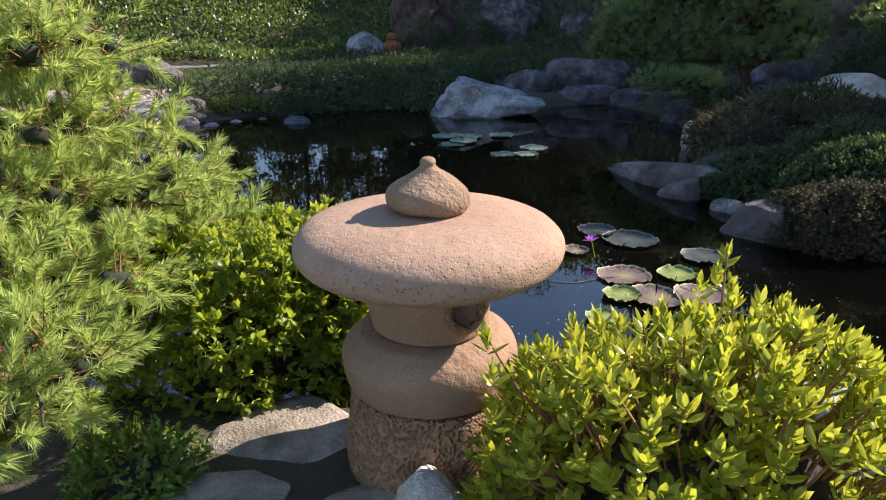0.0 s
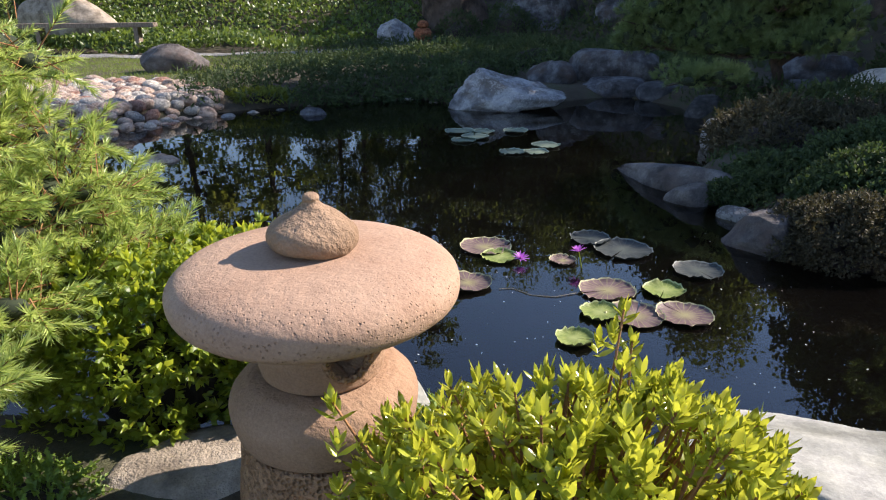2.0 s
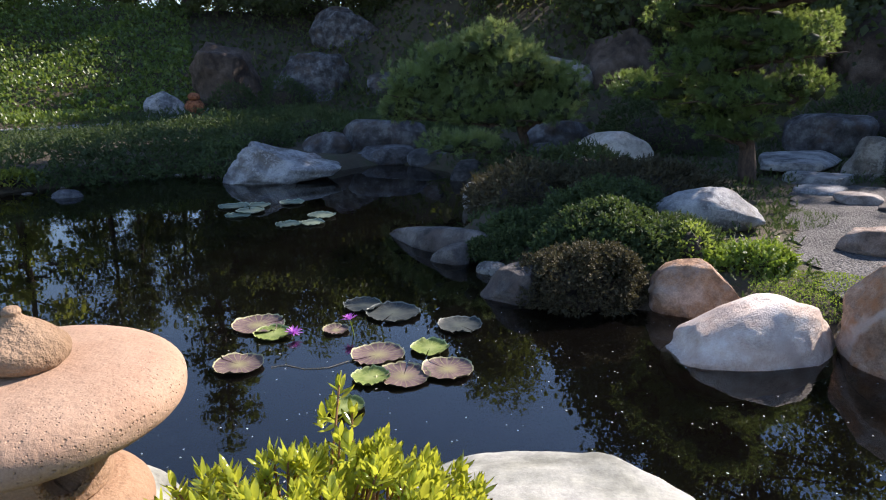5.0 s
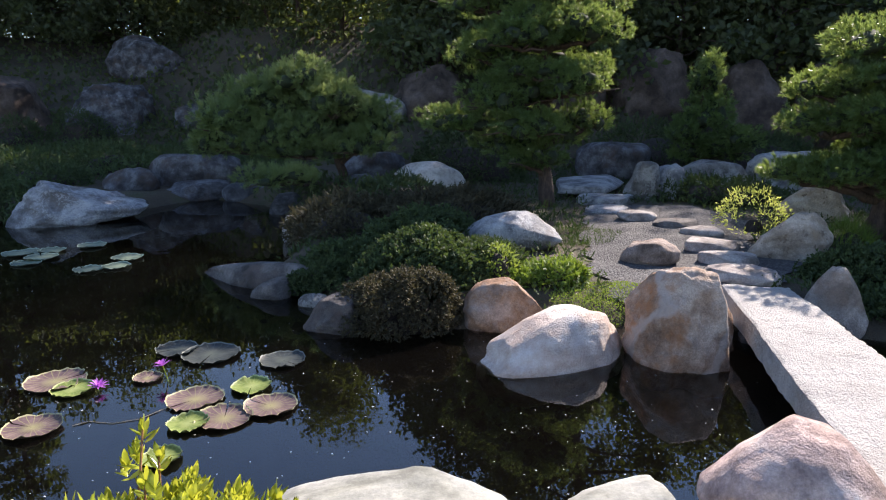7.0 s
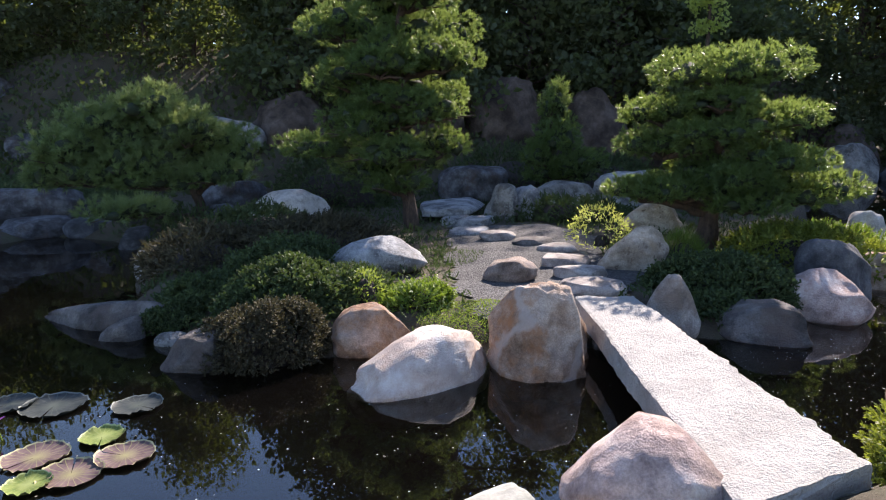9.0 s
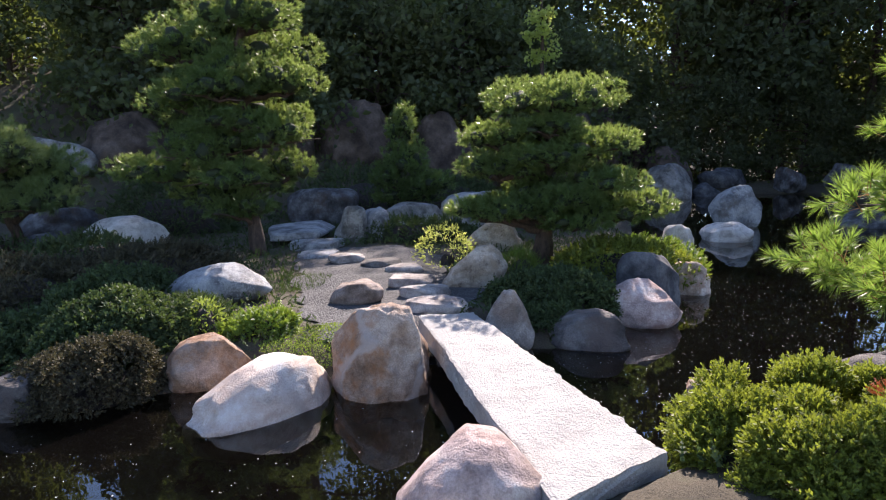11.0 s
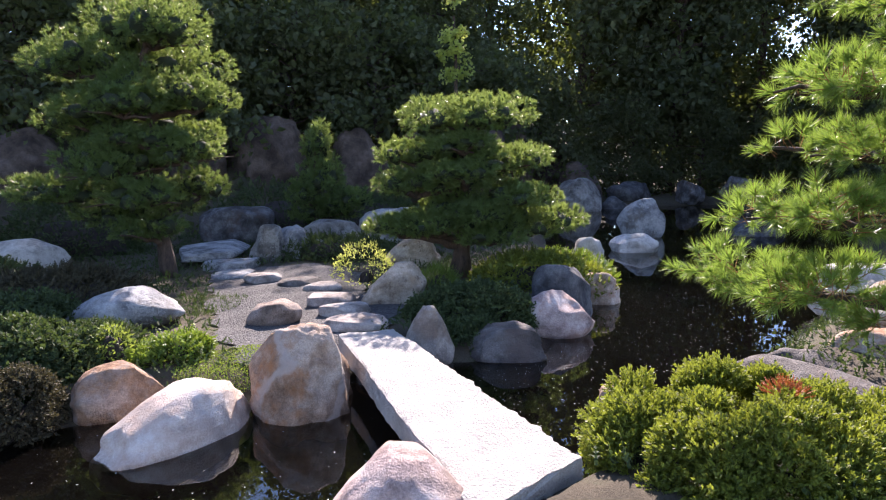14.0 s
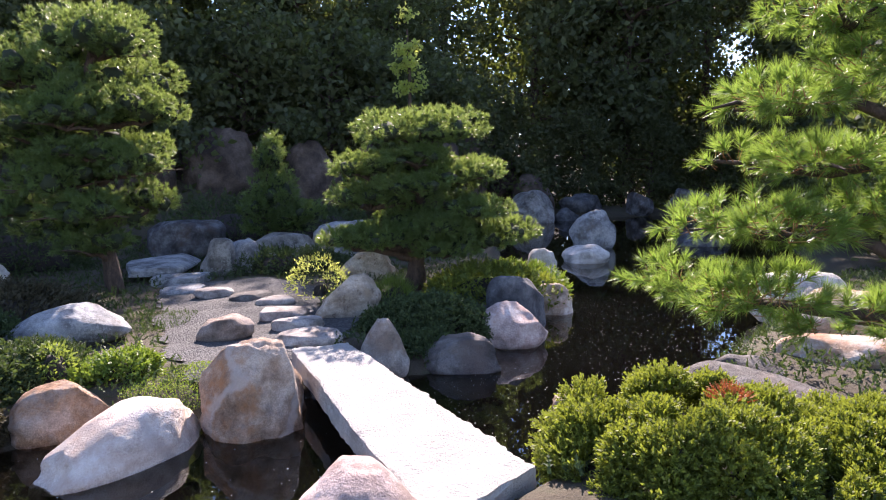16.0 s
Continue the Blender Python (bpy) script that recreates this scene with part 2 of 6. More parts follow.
def ground_mat():
    m, nt, bsdf, _ = node_mat("garden_soil")
    v = coords(nt, False)
    a = noise_node(nt, v, 1.4, 6, 0.65)
    col = ramp(nt, a, [(0.3, (0.035, 0.028, 0.018)), (0.5, (0.07, 0.055, 0.035)), (0.72, (0.05, 0.065, 0.025))])
    col = mixed(nt, 0.6, col, ramp(nt, noise_node(nt, v, 60, 4, 0.7), [(0.3, (0.3, 0.3, 0.3)), (0.7, (0.75, 0.75, 0.72))]), "OVERLAY")
    nt.links.new(col, bsdf.inputs["Base Color"])
    bsdf.inputs["Roughness"].default_value = 0.95
    bumped(nt, bsdf, noise_node(nt, v, 30, 6, 0.7), 0.8, 0.03)
    return m


def gravel_mat(low=(0.06, 0.059, 0.062), high=(0.12, 0.117, 0.118)):
    m, nt, bsdf, _ = node_mat("grey_gravel")
    v = coords(nt, False)
    vor = nt.nodes.new("ShaderNodeTexVoronoi")
    vor.inputs["Scale"].default_value = 48
    nt.links.new(v, vor.inputs["Vector"])
    col = ramp(nt, noise_node(nt, v, 1.1, 4, 0.6), [(0.3, low), (0.7, high)])
    hue = nt.nodes.new("ShaderNodeRGBToBW")
    nt.links.new(vor.outputs["Color"], hue.inputs[0])
    col = mixed(nt, 0.9, col, ramp(nt, hue.outputs[0], [(0.1, (0.2, 0.2, 0.21)), (0.9, (0.85, 0.84, 0.82))]), "OVERLAY")
    nt.links.new(col, bsdf.inputs["Base Color"])
    bsdf.inputs["Roughness"].default_value = 0.9
    bumped(nt, bsdf, vor.outputs["Distance"], 1.0, 0.03).invert = True
    return m


def water_mat():
    m, nt, bsdf, out = node_mat("still_pond_water")
    v = coords(nt, False)
    fr = nt.nodes.new("ShaderNodeFresnel")
    fr.inputs["IOR"].default_value = 1.75
    gl = nt.nodes.new("ShaderNodeBsdfGlossy")
    gl.inputs["Roughness"].default_value = 0.006
    tr = nt.nodes.new("ShaderNodeBsdfTransparent")
    tr.inputs["Color"].default_value = (0.6, 0.52, 0.38, 1)
    b = nt.nodes.new("ShaderNodeBump")
    b.inputs["Strength"].default_value = 0.022
    b.inputs["Distance"].default_value = 0.05
    nt.links.new(noise_node(nt, v, 2.5, 2, 0.5), b.inputs["Height"])
    nt.links.new(b.outputs[0], gl.inputs["Normal"])
    nt.links.new(b.outputs[0], fr.inputs["Normal"])
    mix = nt.nodes.new("ShaderNodeMixShader")
    nt.links.new(fr.outputs[0], mix.inputs[0])
    murk = nt.nodes.new("ShaderNodeBsdfDiffuse")
    murk.inputs["Color"].default_value = (0.06, 0.048, 0.045, 1)
    turbid = nt.nodes.new("ShaderNodeMixShader")
    turbid.inputs[0].default_value = 0.03
    nt.links.new(tr.outputs[0], turbid.inputs[1])
    nt.links.new(murk.outputs[0], turbid.inputs[2])
    nt.links.new(turbid.outputs[0], mix.inputs[1])
    nt.links.new(gl.outputs[0], mix.inputs[2])
    nt.links.new(mix.outputs[0], out.inputs["Surface"])
    return m


M_SOIL, M_GRAVEL, M_WATER = ground_mat(), gravel_mat(), water_mat()
# paler gravel copy with sunlight in its colour; the path's is darkened for dapple
M_WALK = gravel_mat((0.2, 0.2, 0.2), (0.3, 0.3, 0.29))


# ---- mesh helpers ----
rng = np.random.default_rng(7)


def raw_mesh(name, verts, faces, mats, smooth=False, index=None):
    """A mesh from arrays: verts (n, 3), faces (m, 3 or 4)."""
    verts, faces = np.asarray(verts, float), np.asarray(faces, int)
    k = faces.shape[1]
    me = bpy.data.meshes.new(name)
    me.vertices.add(len(verts))
    me.vertices.foreach_set("co", verts.ravel())
    me.loops.add(faces.size)
    me.loops.foreach_set("vertex_index", faces.ravel())
    me.polygons.add(len(faces))
    me.polygons.foreach_set("loop_start", np.arange(0, faces.size, k))
    me.polygons.foreach_set("loop_total", np.full(len(faces), k))
    if smooth:
        me.polygons.foreach_set("use_smooth", np.ones(len(faces), bool))
    for m in mats if isinstance(mats, (list, tuple)) else [mats]:
        me.materials.append(m)
    if index is not None:
        me.polygons.foreach_set("material_index", index)
    me.update(calc_edges=True)
    return me


def child(name, me, parent=None, label="", m=None):
    ob = new(name, me)
    if parent is not None:
        ob.parent = parent
    if m is not None:
        ob.matrix_basis = m
    return tagged(ob, label) if label else ob


def part(name, bm, material, parent, label="", smooth=True):
    me = bpy.data.meshes.new(name)
    bm.to_mesh(me)
    bm.free()
    me.materials.append(material)
    if smooth:
        me.polygons.foreach_set("use_smooth", np.ones(len(me.polygons), bool))
    return child(name, me, parent, label)


def empty(name, m, label, category, group="", kind=""):
    ob = new(name)
    ob.empty_display_size = 0.1
    ob.matrix_basis = m
    return tagged(ob, label, category, group, kind)


def frames_from(dirs, spin=None):
    """Rotations (n, 3, 3) whose z column is dirs, turned at random about it."""
    d = dirs / np.linalg.norm(dirs, axis=1, keepdims=True)
    ref = np.where(np.abs(d[:, 2:3]) < 0.95, [[0.0, 0.0, 1.0]], [[1.0, 0.0, 0.0]])
    x = np.cross(ref, d)
    x /= np.linalg.norm(x, axis=1, keepdims=True)
    y = np.cross(d, x)
    a = rng.uniform(0, 2 * np.pi, len(d)) if spin is None else spin
    c, s = np.cos(a)[:, None], np.sin(a)[:, None]
    return np.stack([x * c + y * s, y * c - x * s, d], axis=2)


def merged(template, rot, loc, scale):
    """Copies of a template (verts, faces), turned, scaled and set, as arrays."""
    tv, tf = template
    v = np.einsum("nij,vj->nvi", rot * scale[:, None, None], tv) + loc[:, None, :]
    f = tf[None] + (np.arange(len(loc)) * len(tv))[:, None, None]
    return v.reshape(-1, 3), f.reshape(-1, tf.shape[1])


def joined(chunks):
    vs, fs, base = [], [], 0
    for v, f in chunks:
        vs.append(v)
        fs.append(f + base)
        base += len(v)
    return np.concatenate(vs), np.concatenate(fs)


def spread(templates, rot, loc, scale):
    pick = rng.integers(0, len(templates), len(loc))
    return joined([merged(t, rot[pick == i], loc[pick == i], scale[pick == i]) for i, t in enumerate(templates) if (pick == i).any()])


def tube(points, radii, sides=7):
    """A tapered limb along points, as arrays of verts and quads."""
    p = np.asarray(points, float)
    t = np.gradient(p, axis=0)
    t /= np.linalg.norm(t, axis=1, keepdims=True)
    ref = np.array([0.3, 0.9, 0.1])
    u = np.cross(t, ref)
    u /= np.linalg.norm(u, axis=1, keepdims=True)
    w = np.cross(t, u)
    a = np.linspace(0, 2 * np.pi, sides, endpoint=False)
    ring = u[:, None] * np.cos(a)[None, :, None] + w[:, None] * np.sin(a)[None, :, None]
    v = (p[:, None] + ring * np.asarray(radii)[:, None, None]).reshape(-1, 3)
    f = []
    for i in range(len(p) - 1):
        for j in range(sides):
            k = (j + 1) % sides
            f.append((i * sides + j, i * sides + k, (i + 1) * sides + k, (i + 1) * sides + j))
    return v, np.array(f)


def bent(a, b, sag=0.1, n=6, wobble=0.04):
    """Points of a bowed, slightly crooked line from a to b."""
    a, b = np.asarray(a, float), np.asarray(b, float)
    s = np.linspace(0, 1, n)[:, None]
    p = a + (b - a) * s
    p[:, 2] += (np.sin(s * np.pi) * sag).ravel()
    p[1:-1] += rng.normal(0, wobble, (n - 2, 3)) * np.linalg.norm(b - a) * 0.4
    return p


def bumps(v, scale, seed, octaves=3):
    """Smooth lumpiness in about -1..1 for points (n, 3)."""
    r = np.random.default_rng(seed)
    out = np.zeros(len(v))
    amp, tot = 1.0, 0.0
    for o in range(octaves):
        for _ in range(3):
            k = r.normal(0, 1, 3) * scale * 2 ** o
            out += amp * np.sin(v @ k + r.uniform(0, 6.28)) / 3
        tot += amp
        amp *= 0.5
    return out / tot * 1.6


# ---- ground, water ----
SHORE = [(-2, 2.45), (-0.6, 2.5), (0.6, 2.35), (1.3, 2.25), (2.1, 1.95), (2.9, 1.65), (3.6, 1.35), (4.5, 1.15), (5.6, 0.6), (7.4, 0.5), (9.5, 0.2),
         (14, -0.6), (22, 0.5), (30, 5), (26.5, 9.6), (18, 7.4), (13.4, 5.2), (11.4, 3.9), (9.4, 2.9), (7.9, 2.55), (6.5, 2.6), (5.9, 3.2), (5.2, 3.75), (4.6, 3.6),
         (4.1, 3.85), (3.6, 4.5), (2.3, 5.0), (2.3, 6.1), (2.0, 7.2), (2.9, 8.8), (3.2, 10.6), (3.0, 12.5), (2.2, 13.9), (0.6, 12.6), (-0.9, 12.5), (-1.9, 13.2), (-3.3, 12.35),
         (-4.6, 11.4), (-5.3, 10.5), (-5.6, 9.2), (-6.1, 7.6), (-7.0, 5.4), (-6.0, 3.2), (-4, 2.7)]


def shore_distance(x, y):
    """Metres from the pond's edge, positive on land."""
    q = np.array(SHORE)
    best = np.full(np.shape(x), 1e9)
    inside = np.zeros(np.shape(x), bool)
    for (ax, ay), (bx, by) in zip(q, np.roll(q, -1, 0)):
        dx, dy = bx - ax, by - ay
        s = np.clip(((x - ax) * dx + (y - ay) * dy) / (dx * dx + dy * dy), 0, 1)
        best = np.minimum(best, np.hypot(x - ax - s * dx, y - ay - s * dy))
        cross = ((ay > y) != (by > y)) & (x < dx * (y - ay) / (dy if abs(dy) > 1e-9 else 1e-9) + ax)
        inside ^= cross
    return np.where(inside, -best, best)


def ease(s):
    s = np.clip(s, 0, 1)
    return s * s * (3 - 2 * s)


def ground_z(x, y):
    x, y = np.asarray(x, float), np.asarray(y, float)
    s = shore_distance(x, y)
    land = -0.02 + 0.25 * ease(s / 0.5) + 0.03 * ease((s - 0.6) / 3)
    near_bank = ease((2.6 - y) / 0.8) * ease((5.1 - x) / 1.0) * 0.095 * ease(s / 0.4)
    start = np.interp(x, [-12, -3, 1, 3, 5, 9, 14, 20, 34], [24.2, 25, 24.6, 23.2, 18.5, 14.6, 11.2, 10.6, 11])
    rise = 0.42 * np.clip(y - start, 0, 11)
    lumps = 0.03 * np.sin(x * 2.3 + 1.1) * np.sin(y * 1.9) + 0.015 * np.sin(x * 6.1) * np.sin(y * 5.3 + 0.7)
    bed = -0.06 - 0.5 * ease(-s / 1.6)
    return np.where(s > 0, land + near_bank + rise + lumps * ease(s / 0.4), bed)


def axis(lo, hi, step, far):
    core = np.arange(lo, hi, step)
    grow = step * 1.35 ** np.arange(1, 24)
    out = np.cumsum(grow)
    out = out[out < far]
    return np.concatenate([lo - out[::-1], core, hi + out])


gx, gy = axis(-13, 27, 0.2, 420), axis(-2, 30, 0.2, 420)
X, Y = np.meshgrid(gx, gy)
Z = ground_z(X, Y)
idx = np.arange(X.size).reshape(X.shape)
quads = np.stack([idx[:-1, :-1], idx[:-1, 1:], idx[1:, 1:], idx[1:, :-1]], -1).reshape(-1, 4)
gxc, gyc = X[:-1, :-1].ravel(), Y[:-1, :-1].ravel()
ground = new("ground", raw_mesh("ground", np.stack([X, Y, Z], -1).reshape(-1, 3), quads, M_SOIL, True))
tagged(ground, "dark garden soil sloping into the pond", "ground", kind="structure")


def drape(name, inside, material, label, category, lift=0.012, lo=(0, 0), hi=(1, 1), step=0.1):
    """A thin sheet laid over the ground where inside(x, y) holds."""
    xs, ys = np.arange(lo[0], hi[0], step), np.arange(lo[1], hi[1], step)
    xx, yy = np.meshgrid(xs, ys)
    zz = ground_z(xx, yy) + lift
    ii = np.arange(xx.size).reshape(xx.shape)
    q = np.stack([ii[:-1, :-1], ii[:-1, 1:], ii[1:, 1:], ii[1:, :-1]], -1).reshape(-1, 4)
    keep = inside(xx[:-1, :-1].ravel() + step / 2, yy[:-1, :-1].ravel() + step / 2)
    ob = new(name, raw_mesh(name, np.stack([xx, yy, zz], -1).reshape(-1, 3), q[keep], material, True))
    return tagged(ob, label, category, kind="structure")


GRAVEL = [(4.4, 3.75), (4.95, 4.95), (5.65, 6.05), (6.65, 7.4), (7.5, 8.4), (8.9, 7.6), (8.7, 6.2), (7.45, 5.2), (7.3, 4.3), (6.1, 3.85), (5.2, 3.7)]


def in_gravel(x, y):
    wx, wy = x + 0.07 * np.sin(y * 9), y + 0.07 * np.sin(x * 8 + 1)
    inside = np.zeros(np.shape(x), bool)
    for (ax, ay), (bx, by) in zip(GRAVEL, GRAVEL[1:] + GRAVEL[:1]):
        inside ^= ((ay > wy) != (by > wy)) & (wx < (bx - ax) * (wy - ay) / (by - ay) + ax)
    return inside & (shore_distance(x, y) > 0.12)


def in_path(x, y):
    centre = np.interp(x, [-30, -11, -6.8, -5, -2, 3], [18, 19.8, 22.0, 24.0, 25.6, 27])
    return (np.abs(y - centre) < 0.75 + 0.08 * np.sin(x * 3)) & (x < -3.2)


drape("gravel_path", in_gravel, M_GRAVEL, "grey gravel path between stepping stones", "path", 0.02, (3.9, 3.6), (9.4, 9.6), 0.07)
drape("gravel_walk", in_path, M_WALK, "grey gravel walk along the ivy bank", "path", 0.02, (-24, 16), (2, 27.5), 0.16)

wm = bmesh.new()
bmesh.ops.create_grid(wm, x_segments=8, y_segments=8, size=1)
for vert in wm.verts:
    vert.co.x, vert.co.y = 11 + vert.co.x * 24, 7 + vert.co.y * 13
water = part("water", wm, M_WATER, None)
tagged(water, "dark still pond water reflecting trees and sky", "pond water", kind="structure")


# ---- stones ----
def ico(sub):
    bm = bmesh.new()
    bmesh.ops.create_icosphere(bm, subdivisions=sub, radius=1)
    v = np.array([p.co[:] for p in bm.verts])
    f = np.array([[q.index for q in p.verts] for p in bm.faces])
    bm.free()
    return v, f


ICO = {k: ico(k) for k in (2, 3, 4, 5, 6)}


def facets(n, r, count, amp):
    """Broken faces: each vertex follows the tilt of the chip that it lies on."""
    pts = r.normal(0, 1, (count, 3))
    pts /= np.linalg.norm(pts, axis=1, keepdims=True)
    tilt = r.normal(0, 1, (count, 3))
    u = n / np.linalg.norm(n, axis=1, keepdims=True)
    w = u @ pts.T + r.normal(0, 0.02, count)[None]
    w = np.exp((w - w.max(1, keepdims=True)) * count * 2.2)
    w /= w.sum(1, keepdims=True)
    g = u @ tilt.T - (pts * tilt).sum(1)[None]
    return amp * (w * g).sum(1)


def stone_mesh(name, w, d, h, material, seed, cuts=7, sub=4, rough=0.05, peak=(0, 0), flat=0.0, boxy=2.4, sink=0.25, sharp=0.96, wedge=0.0, planes=(), relief=1.0, ridge=(), drop=()):
    """A boulder: a rounded block cut by random planes, then worn. peak leans its top, flat levels the top; ridge and drop shape its crest across and along."""
    r = np.random.default_rng(seed)
    v, f = ICO[sub]
    n = v / (np.abs(v) ** boxy).sum(1, keepdims=True) ** (1 / boxy)
    for c in range(cuts + 5):
        k = r.normal(0, 1, 3)
        k[2] = abs(k[2]) * 0.8
        k /= np.linalg.norm(k)
        lim = r.uniform(0.6, 0.9) if c < cuts else r.uniform(0.84, 0.96)
        over = np.maximum(n @ k - lim, 0)
        n = n - np.outer(over * sharp, k)
    for kx, ky, kz, lim in planes:
        k = np.array([kx, ky, kz]) / math.sqrt(kx * kx + ky * ky + kz * kz)
        n = n - np.outer(np.maximum(n @ k - lim, 0) * 0.97, k)
    if flat:
        n[:, 2] = np.where(n[:, 2] > 1 - flat, 1 - flat + (n[:, 2] - 1 + flat) * 0.18, n[:, 2])
    n = n * (1 + rough * bumps(n, 2.2, seed + 1, 3))[:, None]
    off = Vector((seed * 1.7, seed * 0.9, seed * 0.3))
    if sub >= 4:
        rid = np.array([noise.ridged_multi_fractal(Vector(p) * 1.9 + off, 0.9, 2.1, 5, 1.0, 2.0) for p in n])
        fine = np.array([noise.fractal(Vector(p) * 5.0 + off, 0.8, 2.2, 4) for p in n])
        rid -= rid.mean()
        chips = facets(n, r, 16, 0.1) + facets(n, r, 70, 0.07) + (facets(n, r, 300, 0.05) if sub >= 5 else 0)
        n = n * (1 + relief * (chips - 0.02 * np.clip(rid, -1.5, 2.5) + 0.026 * fine))[:, None]
    n[:, 2] *= 1 - wedge * np.clip(-n[:, 0], -0.3, 1)
    lift = (n[:, 2:3] + 1) / 2
    n[:, :2] += lift * np.array(peak)[None]
    n[:, 2] -= n[:, 2].min()
    n[:, 2] /= n[:, 2].max()
    n[:, 0] = (n[:, 0] - (n[:, 0].max() + n[:, 0].min()) / 2) / (n[:, 0].max() - n[:, 0].min())
    n[:, 1] = (n[:, 1] - (n[:, 1].max() + n[:, 1].min()) / 2) / (n[:, 1].max() - n[:, 1].min())
    for k, rows in ((0, ridge), (1, drop)):
        if rows:
            low = sink / (1 + sink)
            f_up = np.interp(2 * n[:, k], [q[0] for q in rows], [q[1] for q in rows])
            n[:, 2] = np.where(n[:, 2] > low, low + (n[:, 2] - low) * f_up, n[:, 2])
    n *= np.array([w, d, h * (1 + sink)])[None]
    n[:, 2] -= h * sink
    return raw_mesh(name, n, f, material, True)


def stone(name, x, y, z, w, d, h, yaw, material, seed, label, group="", **kw):
    ob = new(name, stone_mesh(name, w, d, h, material, seed, **kw))
    ob.matrix_basis = pose(x, y, z, 0, 0, yaw)
    return tagged(ob, label, "stone" if name != "boulder" else "boulder", group)


# stones at the bridge and along the near side of the island
stone("boulder", 4.56, 3.43, -0.02, 0.86, 0.82, 0.74, -42, M_CUBE, 11, "big angular tan and pink granite boulder in water", cuts=1, sub=6, boxy=3.4, rough=0.06, relief=0.95, sink=0.45,
      planes=[(-0.55, -0.5, 0.68, 0.92), (0.2, -0.55, 0.8, 0.98), (0.8, 0.0, 0.6, 1.02), (-0.95, -0.3, 0.1, 0.95), (0.7, -0.7, 0.1, 0.98)], ridge=[(-1, 0.72), (-0.55, 0.93), (0.0, 1.0), (0.55, 0.97), (1, 0.74)])
stone("boulder", 3.67, 3.81, -0.02, 1.3, 0.66, 0.42, 0, M_WARM, 12, "smooth whitish boulder lying in the water", cuts=0, sub=6, boxy=2.3, rough=0.07, relief=0.45, sink=0.85,
      ridge=[(-1, 0.28), (-0.7, 0.5), (-0.3, 0.8), (0.15, 1.0), (0.6, 0.98), (0.85, 0.85), (1, 0.55)])
stone("boulder", 3.72, 4.66, -0.02, 0.74, 0.56, 0.43, -31, M_ORANGE, 13, "rounded orange-brown boulder at the waterline", cuts=1, sub=5, relief=0.5, boxy=3.0, ridge=[(-1, 0.85), (-0.5, 1.0), (0.3, 0.97), (0.7, 0.85), (1, 0.6)])
stone("boulder", 4.83, 6.39, 0.30, 1.2, 0.7, 0.38, -31, M_BLUEWHITE, 14, "low mottled blue-white boulder among dark shrubs", cuts=2, sub=5, relief=0.45, boxy=2.3, ridge=[(-1, 0.5), (-0.5, 0.9), (0, 1.0), (0.5, 0.92), (1, 0.4)])
stone("boulder", 1.98, 6.98, -0.03, 1.95, 0.44, 0.4, -54, M_FLAT, 15, "long tapering grey-brown boulder reaching over the water", cuts=1, flat=0.1, sub=5, relief=0.35, sink=0.6, boxy=1.9, ridge=[(-1, 0.1), (-0.7, 0.38), (-0.2, 0.58), (0.4, 0.8), (0.8, 1.0), (1, 0.9)])
stone("stone", 2.0, 6.43, -0.04, 0.46, 0.3, 0.28, -50, M_FLAT, 16, "small slanting grey stone at the waterline", cuts=2, sub=4, relief=0.4, boxy=2.2, ridge=[(-1, 0.3), (0, 0.75), (0.7, 1), (1, 0.9)])
stone("boulder", 2.36, 5.24, -0.03, 0.62, 0.5, 0.31, -42, M_FLAT, 17, "angular grey stone below a brown shrub", cuts=3, sub=5, relief=0.5, boxy=2.8, planes=[(-0.5, -0.7, 0.5, 0.7)], ridge=[(-1, 0.35), (-0.45, 0.9), (0, 1), (1, 0.9)])
stone("stone", 2.84, 8.95, -0.02, 0.34, 0.30, 0.4, -12, M_GREY, 18, "upright grey stone at the island's edge", cuts=2, boxy=2.3, relief=0.5)
stone("stone", 2.57, 6.30, 0.0, 0.3, 0.2, 0.18, -30, M_GREY, 19, "small grey stone among dark shrubs", sub=4, cuts=2, relief=0.5, boxy=2.1)
stone("stone", 2.34, 5.95, -0.04, 0.34, 0.24, 0.15, -35, M_GREY, 20, "small grey stone at the waterline", sub=4, cuts=2, relief=0.5, boxy=2.1)
stone("boulder", 6.12, 3.25, -0.02, 0.52, 0.36, 0.6, -57, M_WEDGE, 22, "upright wedge-shaped grey-beige stone beside the bridge", cuts=3, sub=5, relief=0.5, boxy=2.6, ridge=[(-1, 0.6), (-0.2, 1.0), (0.2, 0.97), (1, 0.55)])
stone("boulder", 6.72, 2.70, -0.02, 0.84, 0.62, 0.35, -64, M_FLAT, 23, "flat-topped dark grey boulder in the water", cuts=4, sub=5, relief=0.5, flat=0.25, boxy=3.0, ridge=[(-1, 0.7), (-0.4, 0.95), (0.2, 1), (0.7, 0.9), (1, 0.55)])
stone("boulder", 7.82, 2.66, -0.02, 0.95, 0.75, 0.52, -68, M_ROUND, 24, "round pink granite boulder at the waterline", cuts=1, sub=5, relief=0.5, boxy=2.2)
stone("boulder", 8.52, 2.86, 0.0, 0.78, 0.6, 0.7, -67, M_DARK, 25, "dark slate boulder behind a pink one", cuts=6, sub=5, relief=0.5, peak=(-0.15, 0))
stone("boulder", 9.61, 2.78, -0.02, 0.62, 0.5, 0.45, -70, M_TAN, 26, "pale orange-stained boulder at the point", cuts=6)
stone("boulder", 11.9, 3.8, -0.02, 0.66, 0.55, 0.66, -69, M_PALE, 27, "whitish boulder half hidden by foliage", cuts=5)
